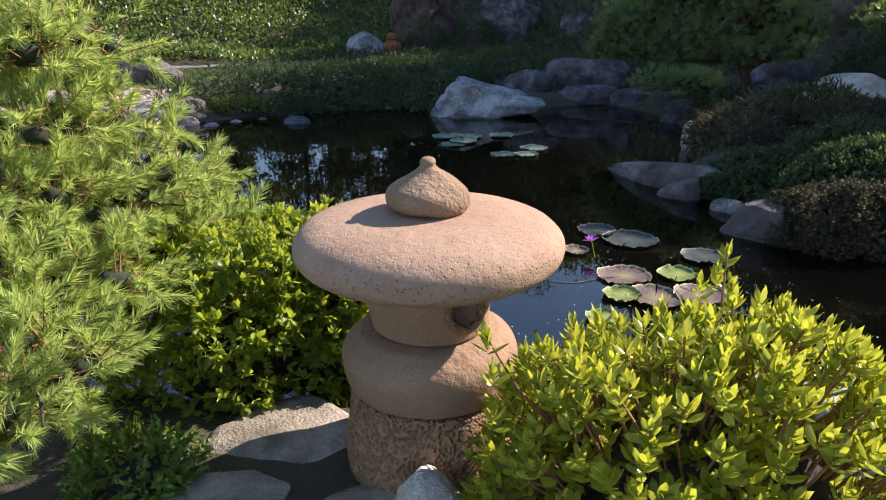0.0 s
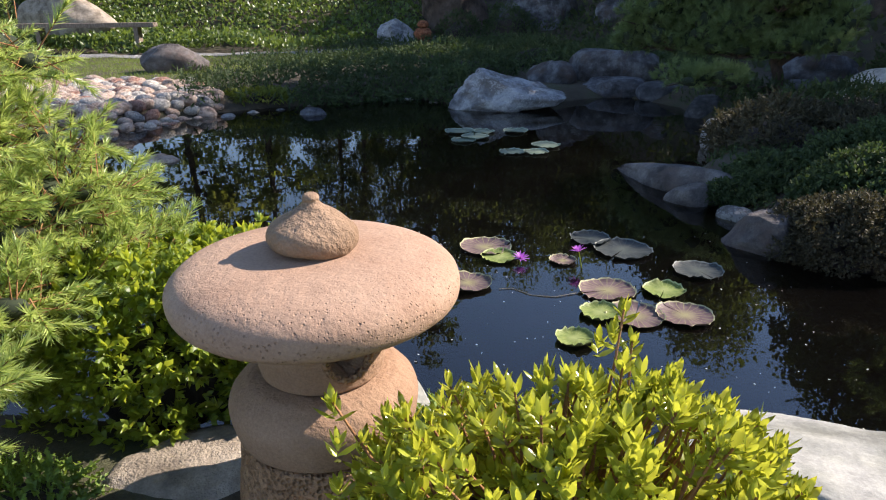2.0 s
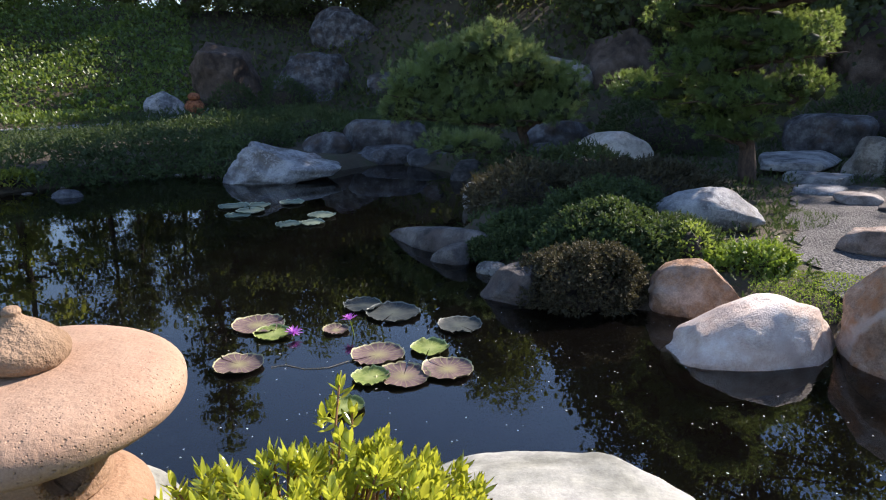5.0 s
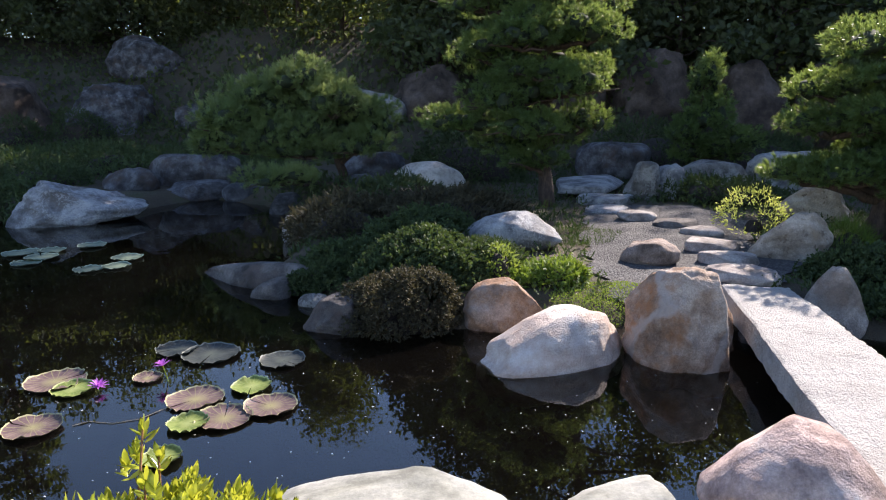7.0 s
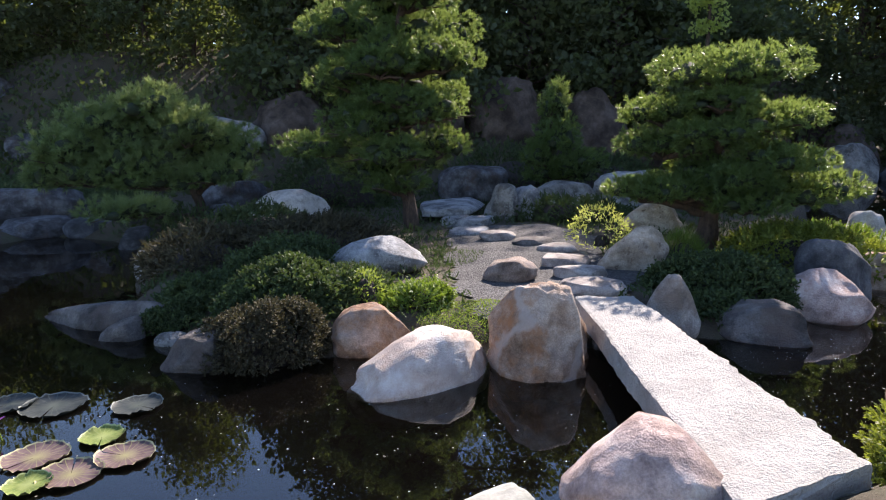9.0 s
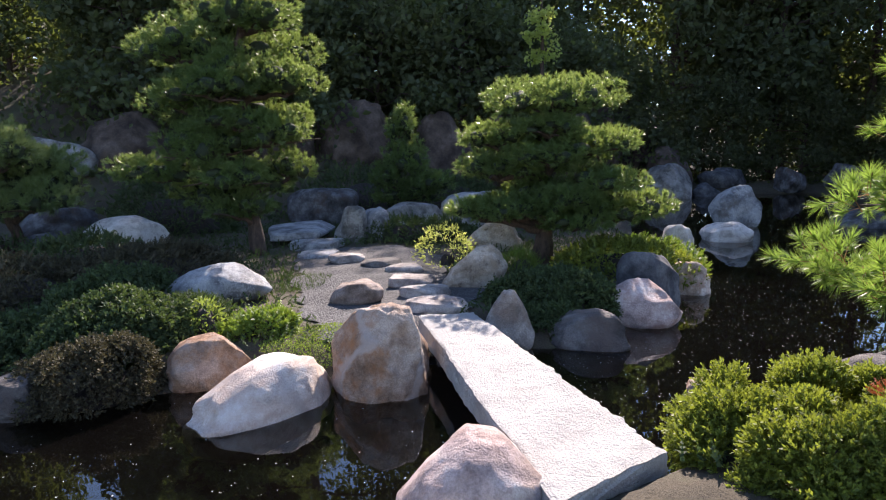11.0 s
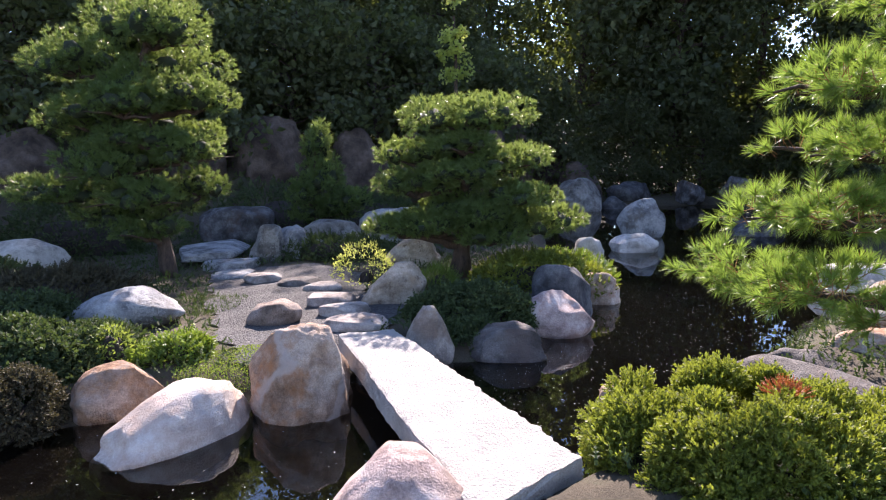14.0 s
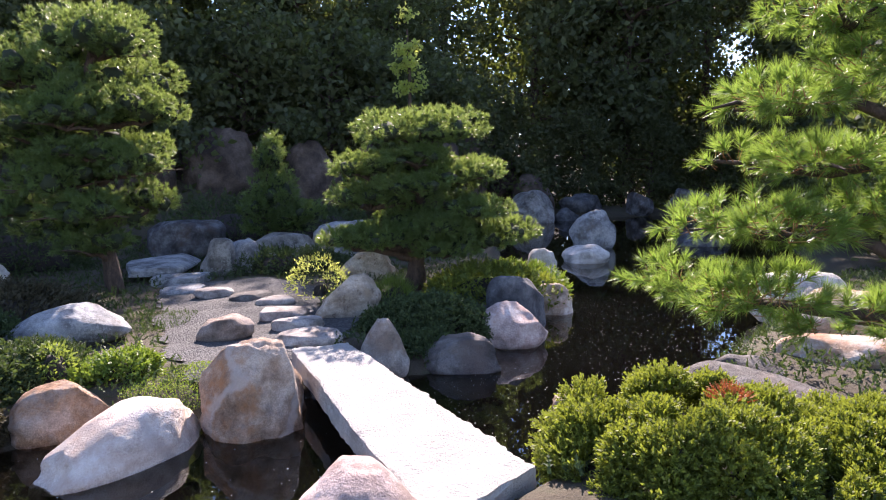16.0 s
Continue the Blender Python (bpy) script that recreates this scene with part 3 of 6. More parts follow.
stone("boulder", 7.36, 4.66, 0.2, 0.86, 0.5, 0.56, -53, M_PITTED, 28, "leaning pitted pale stone at the path's edge", cuts=5, sub=5, peak=(0.25, 0), boxy=2.4, relief=1.0, ridge=[(-1, 0.3), (-0.4, 0.7), (0.1, 1), (0.6, 0.98), (1, 0.8)])
stone("boulder", 9.7, 6.05, 0.25, 0.95, 0.6, 0.6, -55, M_PITTED, 128, "pale pitted stone under the pine", cuts=3, sub=5, relief=0.7, boxy=2.2, ridge=[(-1, 0.5), (0, 0.9), (0.4, 1), (1, 0.6)])

# near bank
stone("boulder", 3.39, 1.55, 0.05, 0.84, 0.74, 0.5, -50, M_PINK, 31, "rounded pinkish granite boulder beside the bridge", cuts=0, sub=6, relief=0.35, boxy=2.4, ridge=[(-1, 0.4), (-0.6, 0.8), (-0.1, 1), (0.4, 1), (0.8, 0.85), (1, 0.6)])
stone("boulder", 1.58, 1.92, 0.08, 1.22, 0.76, 0.4, -19, M_WHITE, 32, "wide smooth greenish-white boulder on the near bank", cuts=1, sub=6, relief=0.2, flat=0.15, boxy=3.4, ridge=[(-1, 0.85), (-0.6, 1), (0.3, 0.95), (0.8, 0.8), (1, 0.6)])
stone("boulder", -0.16, 2.36, 0.1, 0.7, 0.42, 0.43, 5, M_WHITE, 132, "smooth greenish-white boulder behind the lantern", cuts=1, sub=5, relief=0.3, boxy=2.6, ridge=[(-1, 0.8), (0, 1), (0.5, 0.85), (1, 0.5)])
stone("boulder", 2.45, 1.55, 0.06, 0.74, 0.56, 0.42, -25, M_WHITE, 33, "smooth whitish boulder on the near bank", cuts=4, sub=5, relief=0.35, flat=0.2, boxy=2.2)
stone("stone", 2.72, 1.33, 0.28, 0.2, 0.18, 0.14, -10, M_WHITE, 34, "small whitish stone beside a boulder", sub=3)
stone("boulder", 7.1, 0.05, 0.0, 0.9, 0.7, 0.36, -83, M_FLAT, 35, "low mottled grey boulder on the far side of a juniper", cuts=5)
stone("boulder", 6.2, -0.25, 0.06, 2.2, 0.9, 0.42, -100, M_FLAT, 36, "long mottled grey boulder behind a juniper", cuts=2, sub=5, relief=0.5, ridge=[(-1, 0.5), (-0.5, 1), (0, 0.9), (0.5, 0.65), (1, 0.3)])
stone("stone", 5.95, 1.2, -0.02, 0.4, 0.3, 0.24, -70, M_TAN, 37, "small orange stone behind a juniper", cuts=6)
stone("boulder", 7.9, -0.75, 0.05, 1.3, 0.8, 0.4, -90, M_TAN, 38, "tan boulder in the shade of a pine", cuts=5)
stone("boulder", 8.9, -0.75, 0.1, 1.2, 0.8, 0.62, -90, M_TAN, 39, "tan boulder behind pine branches", cuts=6)
stone("boulder", 10.2, -0.35, 0.1, 1.4, 0.9, 0.6, -90, M_PALE, 40, "whitish boulder on the far bank", cuts=6)

# stepping stones
steps = [(6.00, 4.10, 0.70, 0.52), (6.42, 4.64, 0.60, 0.42), (6.78, 5.20, 0.62, 0.45), (7.30, 5.82, 0.54, 0.4), (7.40, 6.38, 0.6, 0.42), (7.40, 7.14, 0.56, 0.4)]
for i, (x, y, w, d) in enumerate(steps):
    stone("stepping_stone", x, y, 0.24, w, d, 0.14, -48 + 6 * (i % 3), M_FLAT if i == 4 else M_STEP, 50 + i, "flat worn grey-pink stepping stone in gravel" if i != 4 else "flat dark grey stepping stone in gravel", "stepping stones", cuts=3, flat=0.5, sub=4, boxy=2.3, relief=0.4)
stone("stepping_stone", 5.78, 5.11, 0.24, 0.62, 0.5, 0.25, -43, M_STEPBROWN, 58, "thick brownish-pink stepping stone in gravel", "stepping stones", cuts=6, flat=0.25)
stone("slate_slab", 8.6, 9.85, 0.36, 1.15, 2.3, 0.15, -50, M_BLUE, 59, "large flat blue-grey slate slab step", "slate steps", cuts=3, flat=0.6, boxy=6, relief=0.2)
stone("slate_slab", 7.9, 8.5, 0.27, 0.88, 0.85, 0.15, -52, M_BLUE, 60, "flat blue-grey slate slab step", "slate steps", cuts=3, flat=0.6, boxy=5, relief=0.2)
stone("slate_slab", 7.5, 7.92, 0.22, 0.62, 0.66, 0.12, -50, M_BLUE, 61, "flat blue-grey slate slab step", "slate steps", cuts=3, flat=0.6, boxy=4, relief=0.2)
stone("boulder", 10.37, 11.3, 0.3, 1.6, 0.9, 0.76, -39, M_SHADE, 62, "rectangular blue-grey boulder behind the path", cuts=1, flat=0.2, boxy=2.8, relief=0.35)
stone("boulder", 8.9, 8.7, 0.22, 0.66, 0.55, 0.7, -41, M_GREY, 63, "pointed grey rock behind the slate steps", cuts=10, boxy=2.6)
stone("boulder", 9.32, 8.5, 0.22, 0.7, 0.55, 0.66, -43, M_BLUE, 64, "angular blue-grey rock behind the slate steps", cuts=10)
stone("boulder", 10.6, 8.9, 0.25, 1.5, 0.7, 0.6, -45, M_GREY, 65, "shaded grey rock below a small conifer", cuts=8)
stone("boulder", 11.6, 8.1, 0.3, 1.2, 0.6, 0.75, -48, M_BLUE, 66, "flat-topped grey rock below a pine", cuts=8, flat=0.3)

# far side of the pond
stone("boulder", 5.91, 14.25, 0.15, 1.6, 0.95, 0.66, -19, M_SHADE, 70, "dark blue-grey block of stone across the inlet", cuts=5, flat=0.2, boxy=3.6)
stone("boulder", 5.1, 12.6, 0.1, 0.7, 0.5, 0.4, -19, M_DARK, 170, "dark wet stone at the inlet", cuts=5)
stone("boulder", 5.9, 11.2, 0.2, 1.45, 0.9, 0.62, -24, M_PALE, 71, "pale rounded boulder behind dark shrubs", cuts=2, relief=0.4)
stone("boulder", 0.02, 12.2, -0.03, 2.1, 1.2, 0.72, 4, M_BLUEWHITE, 72, "big jagged blue-white boulder on the far shore", cuts=5, sub=6, peak=(-0.12, 0), wedge=-0.4, relief=1.3, planes=[(0.55, -0.3, 0.8, 0.45), (-0.2, -0.8, 0.5, 0.7)])
stone("boulder", 0.84, 14.4, 0.12, 1.05, 0.8, 0.54, -1, M_SHADE, 73, "rounded grey boulder on the far shore", cuts=1, relief=0.4, boxy=2.6)
stone("boulder", 2.14, 14.95, 0.15, 1.9, 1.2, 0.7, -5, M_SHADE, 74, "long blue-grey boulder on the far shore", cuts=1, flat=0.2, boxy=2.6, relief=0.4)
for i, (x, y, z, w, h) in enumerate([(2.95, 13.5, -0.05, 1.0, 0.4), (3.3, 11.6, -0.05, 0.7, 0.4)]):
    stone("boulder", x, y, z, w, w * 0.7, h, 33 * i, M_DARK, 240 + i, "dark wet rock edging the inlet", "inlet rocks", cuts=2, boxy=2.2, relief=0.5)
stone("boulder", 2.1, 14.1, -0.03, 1.7, 0.9, 0.38, -6, M_SHADE, 75, "wet grey rock ledge at the inlet", cuts=6, flat=0.3, boxy=3)
stone("boulder", 3.75, 13.1, -0.03, 0.8, 0.6, 0.7, -10, M_SHADE, 76, "grey rock at the inlet", cuts=6)
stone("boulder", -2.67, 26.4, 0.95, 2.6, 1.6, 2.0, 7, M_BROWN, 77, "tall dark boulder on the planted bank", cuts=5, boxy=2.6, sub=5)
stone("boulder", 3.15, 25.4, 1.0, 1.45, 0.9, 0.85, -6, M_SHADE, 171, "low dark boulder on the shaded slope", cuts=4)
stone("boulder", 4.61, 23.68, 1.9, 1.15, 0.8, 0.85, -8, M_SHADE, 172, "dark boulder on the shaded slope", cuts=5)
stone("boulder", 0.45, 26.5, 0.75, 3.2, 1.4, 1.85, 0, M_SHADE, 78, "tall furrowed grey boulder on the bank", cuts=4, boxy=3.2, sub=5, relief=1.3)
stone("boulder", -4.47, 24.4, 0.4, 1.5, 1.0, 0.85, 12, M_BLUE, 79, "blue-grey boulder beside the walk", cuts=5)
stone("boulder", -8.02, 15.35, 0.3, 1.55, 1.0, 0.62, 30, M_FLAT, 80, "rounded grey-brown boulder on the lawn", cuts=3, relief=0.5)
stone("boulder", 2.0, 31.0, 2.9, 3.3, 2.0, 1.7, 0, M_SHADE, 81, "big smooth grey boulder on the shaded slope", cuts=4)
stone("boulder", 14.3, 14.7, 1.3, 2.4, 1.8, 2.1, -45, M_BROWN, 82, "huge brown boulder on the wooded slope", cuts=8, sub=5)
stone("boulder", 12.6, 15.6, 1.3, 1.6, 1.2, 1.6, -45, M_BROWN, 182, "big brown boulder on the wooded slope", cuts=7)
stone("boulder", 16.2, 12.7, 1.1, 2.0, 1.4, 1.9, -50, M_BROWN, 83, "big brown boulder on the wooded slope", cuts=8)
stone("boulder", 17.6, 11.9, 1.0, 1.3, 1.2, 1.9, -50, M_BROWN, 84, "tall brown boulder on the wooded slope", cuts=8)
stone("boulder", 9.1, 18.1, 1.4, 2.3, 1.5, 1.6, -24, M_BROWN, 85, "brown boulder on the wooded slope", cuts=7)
stone("boulder", 7.4, 18.4, 1.3, 2.0, 1.3, 1.0, -20, M_GREY, 86, "low grey boulder catching the sun", cuts=7)
stone("boulder", 24.8, 9.2, -0.05, 1.75, 1.2, 1.32, -69, M_GREY, 87, "squarish grey boulder standing in far water", cuts=1, boxy=4.5, relief=0.35, sub=5)
stone("boulder", 17.4, 4.55, -0.05, 1.2, 0.9, 1.05, -73, M_BLUEWHITE, 88, "pointed blue-white rock standing in the water", cuts=9, boxy=1.6)
stone("boulder", 14.9, 3.95, -0.05, 1.05, 0.8, 0.42, -73, M_PALE, 89, "rounded whitish rock in the water", cuts=3)
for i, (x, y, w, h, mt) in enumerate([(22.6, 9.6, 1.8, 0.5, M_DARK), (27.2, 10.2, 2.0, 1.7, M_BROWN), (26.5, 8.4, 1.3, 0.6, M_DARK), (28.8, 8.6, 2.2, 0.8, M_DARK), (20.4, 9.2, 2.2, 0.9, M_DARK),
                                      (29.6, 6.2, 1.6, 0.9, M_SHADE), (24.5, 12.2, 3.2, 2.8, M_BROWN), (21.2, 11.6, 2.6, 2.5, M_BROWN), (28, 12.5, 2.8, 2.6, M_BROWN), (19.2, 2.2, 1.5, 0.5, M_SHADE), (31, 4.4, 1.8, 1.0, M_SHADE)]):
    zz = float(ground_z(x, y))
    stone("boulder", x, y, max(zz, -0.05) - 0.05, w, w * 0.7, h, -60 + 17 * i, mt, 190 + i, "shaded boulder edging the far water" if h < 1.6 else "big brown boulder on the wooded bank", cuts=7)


# ---- stone slab bridge ----
def slab_bridge():
    far, near = np.array([5.69, 3.69]), np.array([3.78, 0.96])
    along = far - near
    length = np.linalg.norm(along)
    half, thick = 0.34, 0.19
    edge = [(-half, -thick / 2), (half, -thick / 2), (half, thick / 2), (-half, thick / 2)]
    ring, mark = [], []
    for k, cnt in enumerate((14, 8, 30, 8)):
        a, b = np.array(edge[k]), np.array(edge[(k + 1) % 4])
        for t in np.linspace(0, 1, cnt, endpoint=False):
            ring.append(a + (b - a) * t)
    ring = np.array(ring)
    n, m = 130, len(ring)
    xs = np.linspace(-length / 2, length / 2, n)
    v = np.stack([np.repeat(xs, m), np.tile(ring[:, 0], n), np.tile(ring[:, 1], n)], 1)
    off = Vector((3.1, 8.2, 1.4))
    big = np.array([noise.fractal(Vector(p) * 2.2 + off, 0.9, 2.1, 5) for p in v])
    chips = np.array([noise.ridged_multi_fractal(Vector(p) * 7.0 + off, 0.8, 2.1, 4, 1.0, 2.0) for p in v])
    chips -= chips.mean()
    rim = np.clip((np.abs(v[:, 1]) / half - 0.93) / 0.07, 0, 1)
    v[:, 1] += np.sign(v[:, 1]) * (np.abs(v[:, 1]) / half) ** 8 * (0.02 * big - 0.012 * chips)
    v[:, 2] += 0.006 * big - 0.003 * chips - rim * np.sign(v[:, 2]) * (0.008 + 0.007 * np.clip(chips, 0, 2))
    v[:, 1] *= np.interp(v[:, 0], [-length / 2, length / 2], [1.16, 0.82])
    tip = np.clip(np.abs(v[:, 0]) / (length / 2), 0, 1) ** 30
    v[:, 0] += np.sign(v[:, 0]) * tip * (0.03 * big - 0.015 * chips)
    v[:, 0] -= np.where(v[:, 0] < 0, 0.4 * v[:, 1] * (-2 * v[:, 0] / length) ** 3, 0)
    bm = bmesh.new()
    vs = [bm.verts.new(p) for p in v]
    for i in range(n - 1):
        for j in range(m):
            k = (j + 1) % m
            bm.faces.new((vs[i * m + j], vs[i * m + k], vs[(i + 1) * m + k], vs[(i + 1) * m + j]))
    bm.faces.new(vs[:m])
    bm.faces.new(vs[-m:][::-1])
    bmesh.ops.recalc_face_normals(bm, faces=bm.faces[:])
    ob = part("stone_bridge", bm, M_SLAB, None, "thick pale granite slab bridge over the pond", smooth=False)
    c = (far + near) / 2
    ob.matrix_basis = pose(c[0], c[1], 0.255, 0, 0, math.degrees(math.atan2(along[1], along[0])))
    tagged(ob, category="bridge")
    stone("stone", 5.5, 3.35, -0.1, 0.5, 0.5, 0.262, 30, M_DARK, 601, "dark bearing stone under the bridge's end", flat=0.3, boxy=4)
    stone("stone", 4.1, 1.12, -0.05, 0.6, 0.5, 0.212, 30, M_DARK, 602, "dark bearing stone under the bridge's end", flat=0.3, boxy=4)


slab_bridge()


# ---- stone lantern ----
def lantern_mat(name, dark, light, pits, chisel=False, smooth=False, worn=None):
    m, nt, bsdf, _ = node_mat(name)
    v = coords(nt, False)
    col = ramp(nt, noise_node(nt, v, 5, 5, 0.6), [(0.3, dark), (0.7, light)])
    col = mixed(nt, 0.35, col, ramp(nt, noise_node(nt, v, 120, 3, 0.7), [(0.3, (0.3, 0.3, 0.3)), (0.7, (0.75, 0.75, 0.75))]), "OVERLAY")
    vor = nt.nodes.new("ShaderNodeTexVoronoi")
    vor.inputs["Scale"].default_value = 105 if not chisel else 72
    nt.links.new(v, vor.inputs["Vector"])
    cell = nt.nodes.new("ShaderNodeRGBToBW")
    nt.links.new(vor.outputs["Color"], cell.inputs[0])
    size = nt.nodes.new("ShaderNodeMapRange")
    size.inputs["From Min"].default_value = 0.62 - pits * 2
    size.inputs["From Max"].default_value = 0.95
    size.inputs["To Min"].default_value = 0.02
    size.inputs["To Max"].default_value = 0.5
    nt.links.new(cell.outputs[0], size.inputs["Value"])
    ratio = nt.nodes.new("ShaderNodeMath")
    ratio.operation = "DIVIDE"
    nt.links.new(vor.outputs["Distance"], ratio.inputs[0])
    nt.links.new(size.outputs[0], ratio.inputs[1])
    pit = ramp(nt, ratio.outputs[0], [(0.35, (0, 0, 0)), (1.0, (1, 1, 1))])
    if chisel:
        pit = ramp(nt, vor.outputs["Distance"], [(0.1, (0, 0, 0)), (0.6, (1, 1, 1))])
    lumps = noise_node(nt, v, 26, 4, 0.6)
    if smooth:
        pit = lumps
    h = mixed(nt, 0.15 if chisel else (0.3 if pits < 0.14 else 0.6), pit, lumps)
    if worn:
        sep = nt.nodes.new("ShaderNodeSeparateXYZ")
        nt.links.new(v, sep.inputs[0])
        polish = nt.nodes.new("ShaderNodeMapRange")
        polish.inputs["From Min"].default_value, polish.inputs["From Max"].default_value = worn
        polish.inputs["To Max"].default_value = 0.85
        nt.links.new(sep.outputs["Z"], polish.inputs["Value"])
        h = mixed(nt, polish.outputs[0], h, mixed(nt, 0.5, lumps, (0.9, 0.9, 0.9)))
    fine = noise_node(nt, v, 160, 4, 0.7)
    hh = mixed(nt, 0.12 if not chisel else 0.2, h, fine)
    nt.links.new(col, bsdf.inputs["Base Color"])
    bsdf.inputs["Roughness"].default_value = 0.9
    bsdf.inputs["Specular IOR Level"].default_value = 0.25
    bumped(nt, bsdf, hh, 1.0, (0.03 if smooth and pits else 0.013) if not chisel else 0.022)
    return m


M_CAP = lantern_mat("pitted_terracotta_stone", (0.335, 0.213, 0.145), (0.415, 0.285, 0.2), 0.17, worn=(0.77, 0.825))
# body colour deepened and reddened: the cap's shade and bounced light put in
M_BODY = lantern_mat("smooth_shaded_terracotta_stone", (0.27, 0.165, 0.103), (0.34, 0.222, 0.145), 0.0, smooth=True)
M_FINIAL = lantern_mat("rough_terracotta_stone", (0.2, 0.13, 0.08), (0.37, 0.255, 0.17), 0.26, smooth=True)
M_BASE = lantern_mat("chiselled_terracotta_stone", (0.29, 0.165, 0.09), (0.38, 0.235, 0.14), 0.3, True)


def lathe(profile, steps=96, wobble=0.0, seed=0, shape=None):
    """A turned shape from (radius, height) rows, closed at both ends."""
    prof = np.array(profile, float)
    a = np.linspace(0, 2 * np.pi, steps, endpoint=False)
    r = np.repeat(prof[:, :1], steps, 1)
    z = np.repeat(prof[:, 1:], steps, 1)
    if shape is not None:
        r, z = shape(r, z, a[None, :])
    v = np.stack([r * np.cos(a), r * np.sin(a), z], -1).reshape(-1, 3)
    if wobble:
        v *= (1 + wobble * bumps(v, 9, seed, 4))[:, None] * [[1, 1, 0.0]] + [[0, 0, 1.0]]
        v[:, 2] += wobble * 0.25 * bumps(v, 11, seed + 3, 3)
    bm = bmesh.new()
    vs = [bm.verts.new(p) for p in v]
    for i in range(len(prof) - 1):
        for j in range(steps):
            k = (j + 1) % steps
            bm.faces.new((vs[i * steps + j], vs[i * steps + k], vs[(i + 1) * steps + k], vs[(i + 1) * steps + j]))
    bm.faces.new(vs[:steps][::-1])
    bm.faces.new(vs[-steps:])
    return bm


def rounded(points, n=8):
    """A smooth profile through rows of (radius, height)."""
    p = np.array(points, float)
    out = []
    for i in range(len(p) - 1):
        p0, p1, p2, p3 = p[max(i - 1, 0)], p[i], p[i + 1], p[min(i + 2, len(p) - 1)]
        for t in np.linspace(0, 1, n, endpoint=False):
            out.append(0.5 * ((2 * p1) + (p2 - p0) * t + (2 * p0 - 5 * p1 + 4 * p2 - p3) * t ** 2 + (3 * p1 - p0 - 3 * p2 + p3) * t ** 3))
    out.append(p[-1])
    out = np.array(out)
    out[:, 0] = np.maximum(out[:, 0], 0.0005)
    return out


def stone_lantern():
    root = empty("stone_lantern", pose(-0.03, 1.745, 0.34), "weathered terracotta-coloured stone garden lantern with round cap", "stone lantern")
    part("base", lathe(rounded([(0.27, -0.06), (0.278, 0.02), (0.272, 0.12), (0.264, 0.2), (0.258, 0.25), (0.24, 0.272), (0.1, 0.275)]), wobble=0.02, seed=3), M_BASE, root, "chiselled stone base")
    part("platform", lathe(rounded([(0.2, 0.272), (0.248, 0.276), (0.264, 0.3), (0.274, 0.345), (0.276, 0.385), (0.262, 0.42), (0.232, 0.447), (0.2, 0.464), (0.1, 0.472)]), wobble=0.01, seed=4), M_BODY, root)
    win, zc, half = radians(-49), 0.58, 0.06

    def opening(r, z, a):
        da = (a - win + np.pi) % (2 * np.pi) - np.pi
        q = np.hypot(da * 0.19, z - zc) / half
        return r - 0.12 * (q < 1) * (r > 0.12), z
    fire_box = part("fire_box", lathe(np.concatenate([[(0.1, 0.471), (0.175, 0.472)], np.stack([0.178 + 0.012 * np.sin(np.linspace(0, np.pi, 36)), np.linspace(0.475, 0.672, 36)], 1), [(0.1, 0.674)]]), 160, shape=opening, wobble=0.008, seed=5), M_BODY, root, "round fire box with a round window")
    ring = bmesh.new()
    for i in range(40):
        t0 = i / 40 * 2 * np.pi
        for j in range(8):
            s0 = j / 8 * 2 * np.pi
            rr = 0.066 + 0.011 * np.cos(s0)
            u, w = rr * np.cos(t0), rr * np.sin(t0)
            az = win + u / 0.19
            rad = 0.19 + 0.011 * np.sin(s0)
            ring.verts.new((rad * np.cos(az), rad * np.sin(az), zc + w))
    ring.verts.ensure_lookup_table()
    for i in range(40):
        for j in range(8):
            a, b, c, d = i * 8 + j, i * 8 + (j + 1) % 8, ((i + 1) % 40) * 8 + (j + 1) % 8, ((i + 1) % 40) * 8 + j
            ring.faces.new([ring.verts[k] for k in (a, b, c, d)])
    part("window_ring", ring, M_BASE, fire_box)
    part("cap", lathe(rounded([(0.15, 0.66), (0.25, 0.663), (0.34, 0.674), (0.388, 0.697), (0.402, 0.732), (0.392, 0.77), (0.348, 0.802), (0.26, 0.823), (0.15, 0.832), (0.06, 0.834)], 10), 128, 0.006, 6), M_CAP, root, "wide round pitted cap")
    part("finial", lathe(rounded([(0.085, 0.822), (0.117, 0.838), (0.128, 0.862), (0.12, 0.888), (0.094, 0.913), (0.062, 0.935), (0.037, 0.952), (0.024, 0.965), (0.024, 0.977), (0.017, 0.986), (0.002, 0.99)], 10), 96, 0.045, 7), M_FINIAL, root, "onion-shaped finial")


stone_lantern()
stone("paving_stone", -0.55, 1.82, 0.3, 0.6, 0.42, 0.055, 25, M_PAVE, 610, "flat tan-grey paving stone beside the lantern", "lantern paving", cuts=4, flat=0.5, boxy=3, relief=0.3)
stone("paving_stone", 0.02, 1.42, 0.3, 0.75, 0.5, 0.07, -8, M_PAVE, 611, "flat pitted grey paving stone before the lantern", "lantern paving", cuts=4, flat=0.5, boxy=3, relief=0.3)
stone("paving_stone", -0.68, 1.4, 0.3, 0.5, 0.4, 0.05, 8, M_PAVE, 612, "flat grey paving stone in shade", "lantern paving", cuts=4, flat=0.5, boxy=3, relief=0.3)


